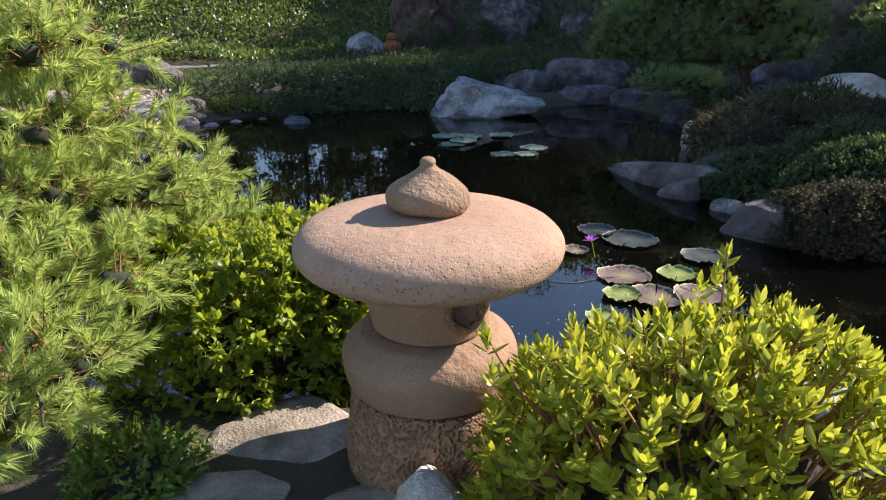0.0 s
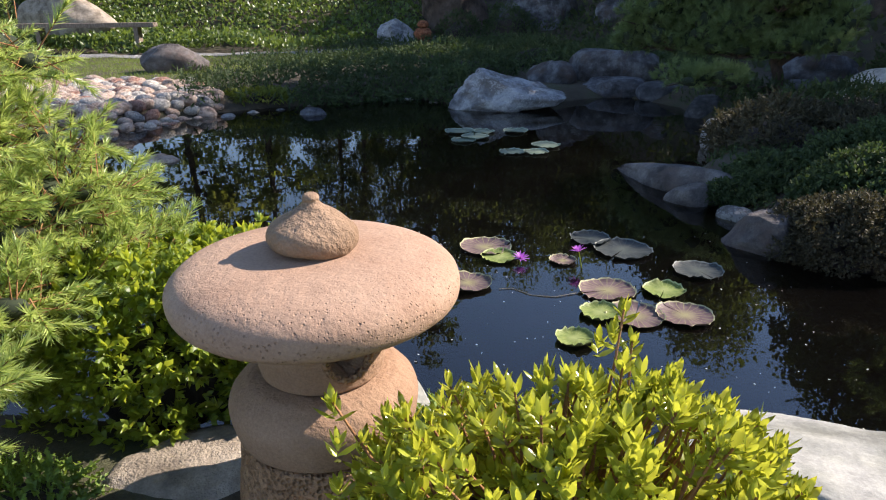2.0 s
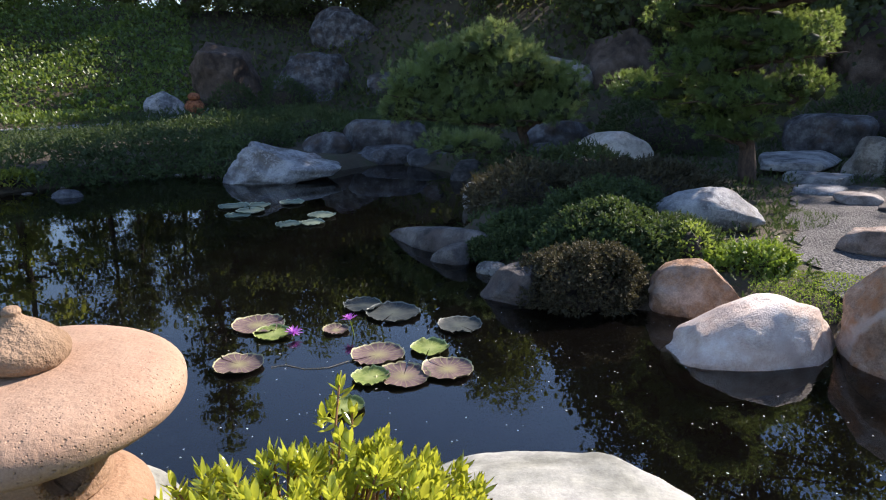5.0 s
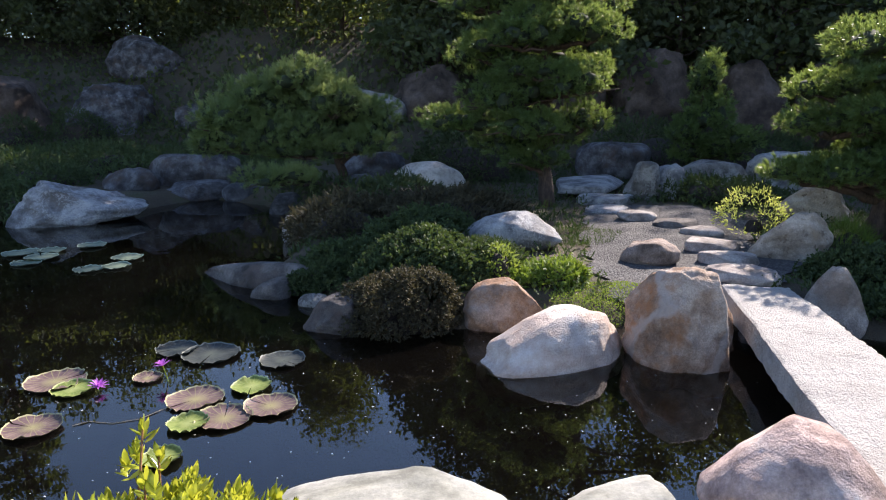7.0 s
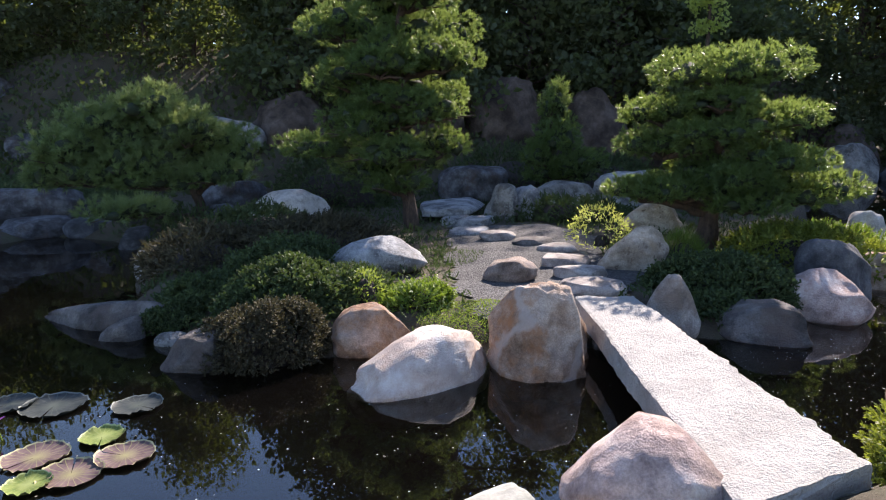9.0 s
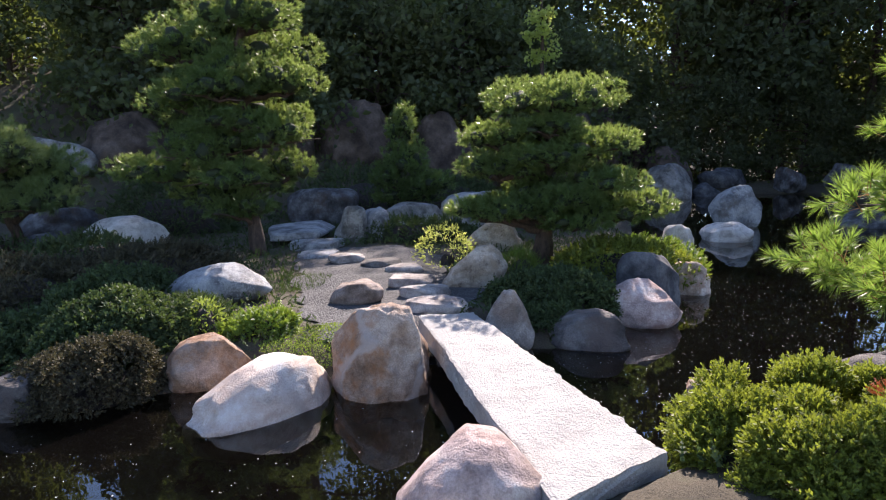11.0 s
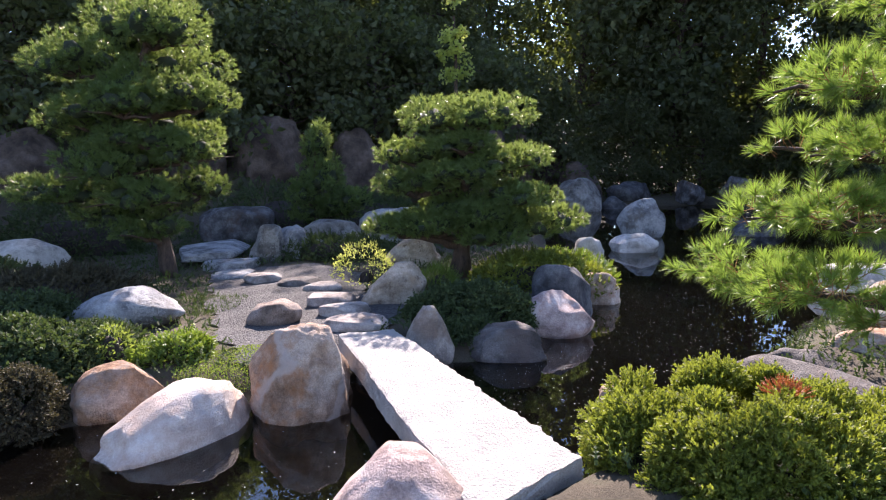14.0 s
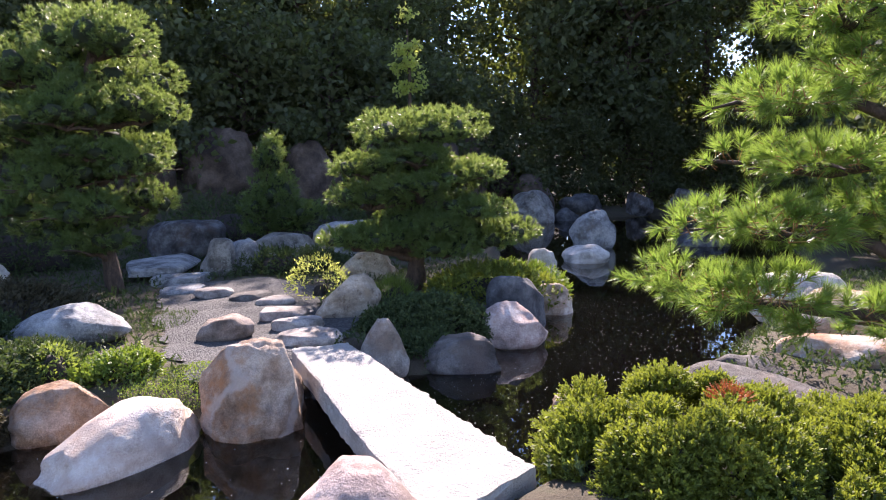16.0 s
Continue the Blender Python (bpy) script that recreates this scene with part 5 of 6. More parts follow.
# juniper beside the bridge
jb = mound("juniper_shrub", 4.88, 0.1, 1.0, 0.86, 0.42, -60, 21000, FEATHER_TUFTS, M_JUNIPER, "dense sunlit olive-green juniper beside the bridge", z=0.22, lump=0.3, clump=0.24, crowd=0.5, up=0.35, size=1.0, jitter=0.4)
mound("juniper_shrub", 5.3, -0.8, 0.72, 0.62, 0.3, -60, 9000, FEATHER_TUFTS, M_JUNIPER, "dense sunlit olive-green juniper on the bank", z=0.24, lump=0.3, clump=0.26, crowd=0.4, up=0.35, size=1.0, jitter=0.4)
pr, dr = mound_points(60, 0.1, 0.1, 0.07, 5)
child("dead_sprays", raw_mesh("dead_sprays", *spread(SPRAYS, frames_from(dr + [0, 0, 0.4]), pr + [0.17, -0.02, 0.43], np.full(60, 0.8)), M_RUST), jb, "rusty dead sprays")

# lantern's shrubs
mound("spirea_shrub", -0.88, 2.3, 0.56, 0.42, 0.66, 15, 2100, [rosette(7, 0.046, 0.024) for _ in range(3)], M_SPIREA, "yellow-green small-leaved shrub behind the lantern", z=0.3, up=0.3, jitter=0.6, lump=0.26, clump=0.26, crowd=1.0, heart=0.5)
mound("spirea_shrub", -0.45, 2.36, 0.34, 0.3, 0.66, 0, 950, [rosette(7, 0.046, 0.024) for _ in range(3)], M_SPIREA, "yellow-green small-leaved shrub behind the lantern", z=0.28, up=0.3, jitter=0.6)
mound("juniper_shrub", 0.35, 1.98, 0.22, 0.18, 0.18, 0, 700, SPRAYS, M_JUNIPER_LIME, "small bright juniper at the lantern's foot", z=0.32)
mound("juniper_shrub", -0.95, 1.55, 0.2, 0.16, 0.1, 0, 420, SPRAYS, M_JUNIPER_LIME, "small bright juniper beside paving", z=0.33)


def rhododendron(x, y, z, rx, ry, rz):
    root = empty("rhododendron", pose(x, y, z), "glossy yellow-green rhododendron beside the lantern", "shrub")
    n = 1050
    u = rng.normal(0, 1, (n, 3))
    u[:, 2] = np.abs(u[:, 2])
    u /= (np.abs(u) ** 2.9).sum(1, keepdims=True) ** (1 / 2.9)
    p = u * ((1 - 0.32 * rng.uniform(0, 1, n) ** 2) * (1 + 0.08 * bumps(u, 2.6, 77, 3)))[:, None] * [rx, ry, rz]
    d = u / np.linalg.norm(u, axis=1, keepdims=True)
    extra = np.array([[-0.52, -0.02, 0.67], [-0.5, -0.06, 0.6], [-0.47, 0.01, 0.55], [-0.5, -0.08, 0.5], [0.12, 0.3, 0.78], [0.1, 0.29, 0.72], [0.15, 0.32, 0.68], [0.07, 0.33, 0.67], [-0.42, 0.1, 0.55]])
    p = np.concatenate([p, extra])
    d = np.concatenate([d, np.tile([[0, 0, 1.0]], (len(extra), 1))])
    n = len(p)
    ax = d + [0, 0, 0.9] + rng.normal(0, 0.2, (n, 3))
    R = frames_from(ax)
    leaves = [leaf(0.064, 0.024, 0.35, 0.1, 3), leaf(0.057, 0.022, 0.3, 0.04, 3), leaf(0.05, 0.021, 0.4, 0.18, 3)]
    locs, rots, sizes = [], [], []
    for i in range(n):
        k = rng.integers(9, 13)
        for j in range(k):
            s = j / k
            a = j * 2.4 + rng.uniform(-0.3, 0.3)
            tilt = 0.2 + 0.85 * s + rng.normal(0, 0.12)
            dl = np.array([math.cos(a) * math.sin(tilt), math.sin(a) * math.sin(tilt), math.cos(tilt)])
            out = R[i] @ dl
            back = R[i] @ np.array([math.cos(a) * -math.cos(tilt), math.sin(a) * -math.cos(tilt), math.sin(tilt)])
            side = np.cross(back, out)
            locs.append(p[i] + R[i] @ np.array([0, 0, -0.05 * s]))
            rots.append(np.stack([side, -back, out], 1))
            sizes.append(rng.uniform(0.7, 1.15) * (0.75 + 0.3 * s))
    locs, rots, sizes = np.array(locs), np.array(rots), np.array(sizes)
    near = np.zeros(len(locs), bool)
    near[np.argsort(np.linalg.norm((locs - [-0.1, 0.1, 0.7]) * [1, 1, 1.5], axis=1))[:280]] = True
    child("leaves", raw_mesh("leaves", *spread(leaves, rots[~near], locs[~near], sizes[~near]), M_RHODO, True), root)["kind"] = "stuff"
    metas = [raw_mesh("leaf", *t, M_RHODO, True) for t in leaves]
    for l, r, s in zip(locs[near], rots[near], sizes[near]):
        m = Matrix([[*(r[k] * s), l[k]] for k in range(3)] + [[0, 0, 0, 1]])
        child("leaf", metas[int(rng.integers(3))], root, "", m)
    # added dark lump: shade deep in the bush, given as colour
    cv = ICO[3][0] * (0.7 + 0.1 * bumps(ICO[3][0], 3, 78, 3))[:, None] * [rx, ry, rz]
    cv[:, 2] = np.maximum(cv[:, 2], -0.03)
    child("inner_growth", raw_mesh("inner_growth", cv, ICO[3][1], M_CORE_SHADE, True), root)
    stems = []
    for i in range(0, n, 2):
        foot = p[i] * [0.25, 0.25, 0] + [0, 0, 0.0]
        stems.append(tube(bent(foot, p[i], 0.04, 6, 0.05), np.linspace(0.006, 0.0028, 6), 5))
    child("branchwork", raw_mesh("branchwork", *joined(stems), M_TWIG, True), root, "reddish-brown stems")


rhododendron(0.67, 1.3, 0.33, 0.56, 0.38, 0.7)


# ground cover
def cover(name, inside, lo, hi, n, templates, material, label, category, size=1.0, up=1.0, jitter=0.5, lift=(0.0, 0.1)):
    xy = rng.uniform(lo, hi, (n * 3, 2))
    xy = xy[inside(xy[:, 0], xy[:, 1])][:n]
    z = ground_z(xy[:, 0], xy[:, 1]) + rng.uniform(*lift, len(xy)) + lift[1] * 0.6 * (bumps(np.c_[xy, xy[:, 0] * 0], 1.6, 9, 3) + 0.5)
    rot = frames_from(np.tile([[0, 0, up]], (len(xy), 1)) + rng.normal(0, jitter, (len(xy), 3)))
    ob = new(name, raw_mesh(name, *spread(templates, rot, np.c_[xy, z], rng.uniform(0.7, 1.3, len(xy)) * size), material))
    return tagged(ob, label, category, kind="stuff")


def ivy_bank(x, y):
    return (y > np.interp(x, [-24, -11, -6.8, -5, -3.3], [19.2, 21, 23.0, 24.9, 25.8])) & (x < 0.6 - 0.17 * y)


def left_shore(x, y):
    s = shore_distance(x, y)
    east = np.interp(y, [11, 13, 17, 24], [-5.5, -6.8, -6.2, -4.8])
    path = np.interp(x, [-30, -11, -6.8, -5, -2, 3], [18, 19.8, 22.0, 24.0, 25.6, 27])
    return (s > -0.12) & (x > east) & (y > 10.5) & (y < path - 0.9) & (x < 4.5) & ~((x > -0.6) & (y < 15) & (x < 3.6))


def lawn(x, y):
    s = shore_distance(x, y)
    path = np.interp(x, [-30, -11, -6.8, -5, -2, 3], [18, 19.8, 22.0, 24.0, 25.6, 27])
    east = np.interp(y, [11, 13, 17, 24], [-5.5, -6.8, -6.2, -4.8])
    return (y < path - 0.8) & (x <= east + 0.5) & (y > 13.2) & (s > 0.5)


cover("ivy", ivy_bank, (-22, 18.5), (-2.5, 35), 36000, [chip(0.15, 0.125), chip(0.11, 0.1)], M_IVY, "glossy ivy covering the bank", "ivy", 1.0, 0.7, 0.6, (0.05, 0.35))
cover("ground_juniper", left_shore, (-7, 10.5), (4.5, 27), 15000, BIG_SPRAYS, M_JUNIPER_DARK, "dark creeping juniper along the far shore", "ground cover", 1.25, 0.6, 0.6, (0.0, 0.3))
cover("shore_juniper", lambda x, y: (np.abs(shore_distance(x, y) - 0.3) < 0.55) & (x > -3.9) & (x < -0.75) & (y > 9) & (y < 15), (-4.3, 9), (-0.7, 15), 3200, BIG_SPRAYS, M_JUNIPER_DARK, "dark juniper trailing over the far waterline", "ground cover", 1.3, 0.2, 0.8, (0.0, 0.24))
blade = np.array([(-0.004, 0, 0), (0.004, 0, 0), (0.0, 0.012, 0.07)]), np.array([(0, 1, 2)])
cover("grass", lawn, (-18, 13), (-3, 22), 26000, [blade], M_GRASS, "short sunlit lawn grass", "grass", 1.3, 1.0, 0.35, (-0.02, 0.0))
cover("island_cover", lambda x, y: (shore_distance(x, y) > 0.15) & ~in_gravel(x, y) & (x > 2) & (y > 3.2), (2.2, 3.2), (13, 13), 10000, BIG_SPRAYS, M_JUNIPER_DARK, "low dark green ground cover on the island", "ground cover", 0.8, 0.8, 0.6, (0.0, 0.06))
cover("bank_cover", lambda x, y: (shore_distance(x, y) > 0.05) & (x > 4.2) & (y < 1.2) & (x - 4.1 > (y - 0.9) * 0.7), (4.2, -4), (14, 1.2), 6000, BIG_SPRAYS, M_JUNIPER_DARK, "low dark juniper cover on the bank", "ground cover", 0.9, 0.8, 0.6, (0.0, 0.06))
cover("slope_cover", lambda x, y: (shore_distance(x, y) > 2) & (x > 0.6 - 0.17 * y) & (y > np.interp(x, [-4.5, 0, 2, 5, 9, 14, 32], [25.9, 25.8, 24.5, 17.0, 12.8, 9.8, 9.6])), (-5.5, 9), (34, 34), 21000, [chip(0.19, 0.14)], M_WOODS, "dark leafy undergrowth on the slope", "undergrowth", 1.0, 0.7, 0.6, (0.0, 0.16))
mound("juniper_shrub", -1.0, 15.6, 1.1, 0.8, 0.55, 0, 1500, BIG_SPRAYS, M_JUNIPER_DARK, "low rounded green shrub on the far shore", z=0.2)
mound("juniper_shrub", 0.5, 17.4, 1.1, 0.8, 0.7, 0, 1500, BIG_SPRAYS, M_JUNIPER_DARK, "rounded green shrub behind the far boulders", z=0.25)
cover("grass_patch", lambda x, y: (((x - 5.75) / 0.75) ** 2 + ((y - 6.5) / 0.45) ** 2 < 1), (4.9, 6.0), (6.6, 7.0), 1500, [blade], M_JUNIPER_DARK, "thin mossy grass at the gravel's edge", "grass", 0.9, 1.0, 0.5, (0.0, 0.01))
mound("juniper_shrub", -4.55, 11.95, 0.6, 0.35, 0.2, 20, 900, BIG_SPRAYS, M_JUNIPER, "yellow-green juniper beside the pebble beach", z=0.12)
cover("moss", lambda x, y: (((x - 4.55) / 0.5) ** 2 + ((y - 4.35) / 0.42) ** 2 < 1) & (shore_distance(x, y) > 0.05), (3.9, 3.8), (5.2, 5.0), 4200, [chip(0.016, 0.01)], M_JUNIPER_LIME, "yellow-green moss at the gravel's edge", "moss", 1.0, 1.0, 0.7, (0.0, 0.02))
mound("clipped_shrub", -2.32, 24.8, 0.88, 0.8, 1.0, 0, 1500, BIG_SPRAYS, M_JUNIPER_DARK, "round clipped dark green shrub beside the walk", z=0.45)
mound("clipped_shrub", -0.47, 25.1, 1.0, 0.85, 1.15, 0, 1800, BIG_SPRAYS, M_JUNIPER_DARK, "round clipped dark green shrub beside the walk", z=0.55)


# ---- pond plants ----
def pad_mesh(name, material, seed, notch=0.07, n=44):
    r = np.random.default_rng(seed)
    v, f = [(0, 0, 0.004)], []
    angs = np.linspace(notch / 2, 2 * np.pi - notch / 2, n)
    for q in (0.45, 0.9, 1.0):
        for i, a in enumerate(angs):
            rad = q * (1 + (0.02 * (i % 2) + r.normal(0, 0.008)) * (q == 1.0))
            v.append((math.cos(a) * rad, math.sin(a) * rad, 0.004 + (0.016 + r.normal(0, 0.006) if q == 1.0 else 0.0) + 0.006 * math.sin(a * 3 + seed) * q))
    for i in range(n - 1):
        f.append((0, 1 + i, 2 + i, 2 + i))
    for k in range(2):
        for i in range(n - 1):
            a = 1 + k * n + i
            f.append((a, a + n, a + n + 1, a + 1))
    bm = bmesh.new()
    vs = [bm.verts.new(p) for p in v]
    for q in f:
        bm.faces.new([vs[k] for k in dict.fromkeys(q)])
    me = bpy.data.meshes.new(name)
    bm.to_mesh(me)
    bm.free()
    me.materials.append(material)
    me.polygons.foreach_set("use_smooth", np.ones(len(me.polygons), bool))
    return me


def pad_mat(name, inner, outer, vein):
    m, nt, bsdf, _ = node_mat(name)
    tc = nt.nodes.new("ShaderNodeTexCoord")
    g = nt.nodes.new("ShaderNodeTexGradient")
    g.gradient_type = "RADIAL"
    nt.links.new(tc.outputs["Object"], g.inputs[0])
    w = nt.nodes.new("ShaderNodeMath")
    w.operation = "MULTIPLY"
    w.inputs[1].default_value = 22 * 2 * math.pi
    nt.links.new(g.outputs["Fac"], w.inputs[0])
    c = nt.nodes.new("ShaderNodeMath")
    c.operation = "COSINE"
    nt.links.new(w.outputs[0], c.inputs[0])
    veins = ramp(nt, c.outputs[0], [(0.9, (0, 0, 0)), (1.0, (0.8, 0.8, 0.8))])
    col = ramp(nt, noise_node(nt, coords(nt), 3.2, 4, 0.6), [(0.35, inner), (0.65, outer)])
    col = mixed(nt, veins, col, vein)
    out_from = nt.nodes.new("ShaderNodeVectorMath")
    out_from.operation = "LENGTH"
    nt.links.new(tc.outputs["Object"], out_from.inputs[0])
    col = mixed(nt, ramp(nt, out_from.outputs["Value"], [(0.05, (0.7, 0.7, 0.7)), (0.5, (0, 0, 0))]), col, vein)
    col = mixed(nt, ramp(nt, out_from.outputs["Value"], [(0.955, (0, 0, 0)), (0.985, (0.8, 0.8, 0.8))]), col, tuple(min(1.6 * c + 0.06, 1) for c in vein))
    nt.links.new(col, bsdf.inputs["Base Color"])
    bsdf.inputs["Roughness"].default_value = 0.5
    bsdf.inputs["Specular IOR Level"].default_value = 0.1
    return m


M_PAD_PURPLE = pad_mat("purple_lily_pad", (0.105, 0.07, 0.075), (0.165, 0.12, 0.115), (0.28, 0.27, 0.13))
M_PAD_GREEN = pad_mat("green_lily_pad", (0.11, 0.16, 0.045), (0.2, 0.24, 0.075), (0.28, 0.32, 0.13))
M_PAD_SLATE = pad_mat("slate_lily_pad", (0.032, 0.04, 0.042), (0.055, 0.063, 0.063), (0.085, 0.1, 0.085))
M_PAD_GREY = pad_mat("grey_green_lily_pad", (0.1, 0.14, 0.11), (0.16, 0.2, 0.15), (0.2, 0.25, 0.18))
pads = [(0.21, 4.94, 0.2, 0, 20), (0.33, 4.73, 0.14, 1, 80), (0.145, 4.21, 0.165, 0, 140), (1.075, 4.21, 0.185, 0, 200), (1.445, 4.25, 0.137, 1, 250), (1.0, 3.86, 0.125, 1, 10), (1.21, 3.85, 0.175, 0, 75),
        (1.505, 3.89, 0.17, 0, 130), (1.03, 5.21, 0.16, 3, 190), (1.265, 5.0, 0.22, 3, 240), (1.74, 4.63, 0.17, 3, 300), (0.83, 3.5, 0.11, 1, 0), (0.8, 4.72, 0.1, 0, 60),
        (-0.55, 9.75, 0.22, 2, 20), (-0.28, 9.35, 0.2, 2, 100), (-0.42, 9.1, 0.17, 2, 180), (-0.2, 9.75, 0.17, 2, 260), (0.27, 9.86, 0.18, 2, 200), (0.28, 8.42, 0.165, 2, 120), (0.58, 8.44, 0.16, 2, 160), (0.7, 8.86, 0.19, 2, 220)]
MP = [M_PAD_PURPLE, M_PAD_GREEN, M_PAD_GREY, M_PAD_SLATE]
LP = ["purplish-brown veined lily pad floating on the pond", "bright green lily pad floating on the pond", "grey-green lily pad floating in shade", "dark slate-coloured lily pad floating on the pond"]
for i, (x, y, r, k, a) in enumerate(pads):
    ob = new("lily_pad", pad_mesh("lily_pad", MP[k], i))
    ob.matrix_basis = pose(x, y, 0.003 + 0.004 * (i % 3), 0, 0, a) @ Matrix.Diagonal((r, r, 1, 1))
    tagged(ob, LP[k], "lily pad", "lily pads")

M_PETAL = leaf_mat("violet_petal", (0.42, 0.11, 0.55), (0.62, 0.24, 0.72), (0.65, 0.2, 0.75), 0.35, 0.5)
M_HEART = leaf_mat("yellow_stamens", (0.6, 0.35, 0.03), (0.8, 0.5, 0.05), (0.7, 0.4, 0.05), 0.2, 0.5)
for (x, y, z, tilt) in [(0.49, 4.65, 0.03, 12), (0.905, 4.64, 0.11, -20)]:
    root = empty("water_lily", pose(x, y, z, tilt, 0, 40), "violet water lily flower above the pond", "flower", "water lilies")
    for ring, (k, tl, ln) in enumerate([(9, 1.15, 0.074), (8, 0.7, 0.068), (6, 0.35, 0.056)]):
        t = raw_mesh("petal", *leaf(ln, 0.017, 0.4, -0.12), M_PETAL, True)
        for j in range(k):
            child("petal", t, root, "", pose(0, 0, 0, 0, 0, j * 360 / k + ring * 20) @ pose(0, 0, 0, math.degrees(tl), 0, 0))
    child("stamens", raw_mesh("stamens", *needle_shoot(30, 0.01, 0.022, 0.003, (0.1, 0.7)), M_HEART), root, "yellow stamens")
    child("stalk", raw_mesh("stalk", *tube([(0, 0, 0), (0.002, 0, -0.06), (0.0, 0.004, -z - 0.04)], [0.004, 0.004, 0.004], 6), M_SPIREA, True), root)
M_STALK = bark_mat("pale_stalk", (0.22, 0.17, 0.1), (0.36, 0.3, 0.19))
sp = np.array([(0.36, 4.15), (0.45, 4.17), (0.58, 4.08), (0.73, 4.07), (0.9, 4.16)])
stem = new("floating_stem", raw_mesh("floating_stem", *tube(np.c_[sp, [0.005, 0.004, 0.003, 0.004, 0.006]], [0.0026] * 5, 6), M_STALK, True))
tagged(stem, "thin brown stem floating on the water", "stem")


# ---- pebble beach ----
def pebbles():
    metas = []
    mats = [stone_mat("pebble_" + n, *c, grain=3, rough=0.7) for n, c in (("grey", ((0.25, 0.24, 0.23), (0.36, 0.35, 0.34), (0.46, 0.45, 0.44))), ("pink", ((0.4, 0.28, 0.21), (0.52, 0.39, 0.31), (0.62, 0.5, 0.42))),
                                                                           ("white", ((0.52, 0.47, 0.4), (0.64, 0.58, 0.5), (0.74, 0.69, 0.6))), ("red", ((0.28, 0.14, 0.1), (0.36, 0.2, 0.15), (0.44, 0.28, 0.22))))]
    v, f = ICO[2]
    for i, k in enumerate([0, 1, 2, 3, 0, 1, 2, 1]):
        n = v * (1 + 0.1 * bumps(v, 1.6, 900 + i, 2))[:, None] * [0.5, 0.36, 0.27]
        metas.append(raw_mesh("pebble", n, f, mats[k], True))
    root = empty("pebble_beach", pose(-6.3, 11.4, 0.1), "bank of rounded grey and pink river pebbles", "pebbles")
    r = np.random.default_rng(21)
    made, rest, tries = [], [], 0
    while len(made) < 620 and tries < 9000:
        tries += 1
        x, y = r.uniform(-9.2, -5.0), r.uniform(7.2, 13.4)
        line = np.interp(x, [-9.4, -8.6, -6.4, -5.0, -4.7], [12.2, 13.3, 12.8, 11.4, 10.6])
        if y > line:
            continue
        s = float(shore_distance(np.array(x), np.array(y)))
        if s < -0.35:
            continue
        size = r.uniform(0.2, 0.42) if s > 0 else r.uniform(0.14, 0.3)
        if made:
            q = np.array(made)
            if (np.hypot(q[:, 0] - x, q[:, 1] - y) < 0.25 * (size + q[:, 2])).any():
                continue
        made.append((x, y, size))
        if len(made) > 290:
            rest.append((x, y, size))
            continue
        z = float(ground_z(x, y)) + size * 0.16
        m = pose(x + 6.3, y - 11.4, z - 0.1, r.normal(0, 12), r.normal(0, 12), r.uniform(0, 360)) @ Matrix.Diagonal((size, size, size, 1))
        child("pebble", metas[int(r.integers(len(metas)))], root, "", m)
    q = np.array(rest)
    if len(q):
        small = ICO[2][0] * [0.5, 0.36, 0.27], ICO[2][1]
        z = ground_z(q[:, 0], q[:, 1]) + q[:, 2] * 0.12
        rot = frames_from(r.normal(0, 0.2, (len(q), 3)) + [0, 0, 1])
        more = child("pebble_rest", raw_mesh("pebble_rest", *merged(small, rot, np.c_[q[:, 0] + 6.3, q[:, 1] - 11.4, z - 0.1], q[:, 2]), mats[1], True), root)
        more["kind"] = "stuff"


pebbles()
stone("boulder", -4.0, 7.5, -0.08, 0.5, 0.4, 0.14, 20, M_TAN, 700, "low brownish rock breaking the water surface", cuts=5)
stone("stone", -3.25, 11.15, -0.06, 0.5, 0.35, 0.18, 0, M_DARK, 701, "dark wet stone near the far shore", cuts=5)
for i, (x, y, s) in enumerate([(-4.35, 11.2, 0.2), (-4.0, 11.55, 0.16), (-3.6, 12.05, 0.16), (-2.6, 12.9, 0.22), (-1.95, 13.1, 0.18), (-1.4, 12.75, 0.16), (-4.6, 10.7, 0.24)]):
    stone("stone", x, y, -0.03, s * 1.1, s * 0.8, s * 0.36, 40 * i, M_GREY, 710 + i, "small grey stone along the far waterline", "shore stones", sub=3, cuts=3)

# specks on the water
ns = 1400
sx, sy = np.where(rng.uniform(0, 1, ns * 4) < 0.6, rng.uniform(5, 11, ns * 4), rng.uniform(-1, 9, ns * 4)), rng.uniform(0.6, 5.5, ns * 4)
ok = shore_distance(sx, sy) < -0.15
sx, sy = sx[ok][:ns], sy[ok][:ns]
q = np.array([(-1, -0.6, 0), (1, -0.5, 0.1), (0.7, 0.7, 0), (-0.8, 0.5, 0.15)]), np.array([(0, 1, 2, 3)])
M_SPECK = stone_mat("pale_flecks", (0.4, 0.38, 0.3), (0.55, 0.52, 0.45), (0.65, 0.63, 0.6))
a = rng.uniform(0, 6.28, len(sx))
R = np.zeros((len(sx), 3, 3))
R[:, 0, 0], R[:, 0, 1], R[:, 1, 0], R[:, 1, 1], R[:, 2, 2] = np.cos(a), -np.sin(a), np.sin(a), np.cos(a), 1
tagged(new("floating_flecks", raw_mesh("floating_flecks", *merged(q, R, np.c_[sx, sy, np.full(len(sx), 0.004)], rng.uniform(0.002, 0.0075, len(sx))), M_SPECK)), "pale seeds and petals floating on the pond", "debris", kind="stuff")


# ---- bench, stump ----
M_BENCH = bark_mat("weathered_bench_wood", (0.12, 0.09, 0.07), (0.28, 0.23, 0.18))


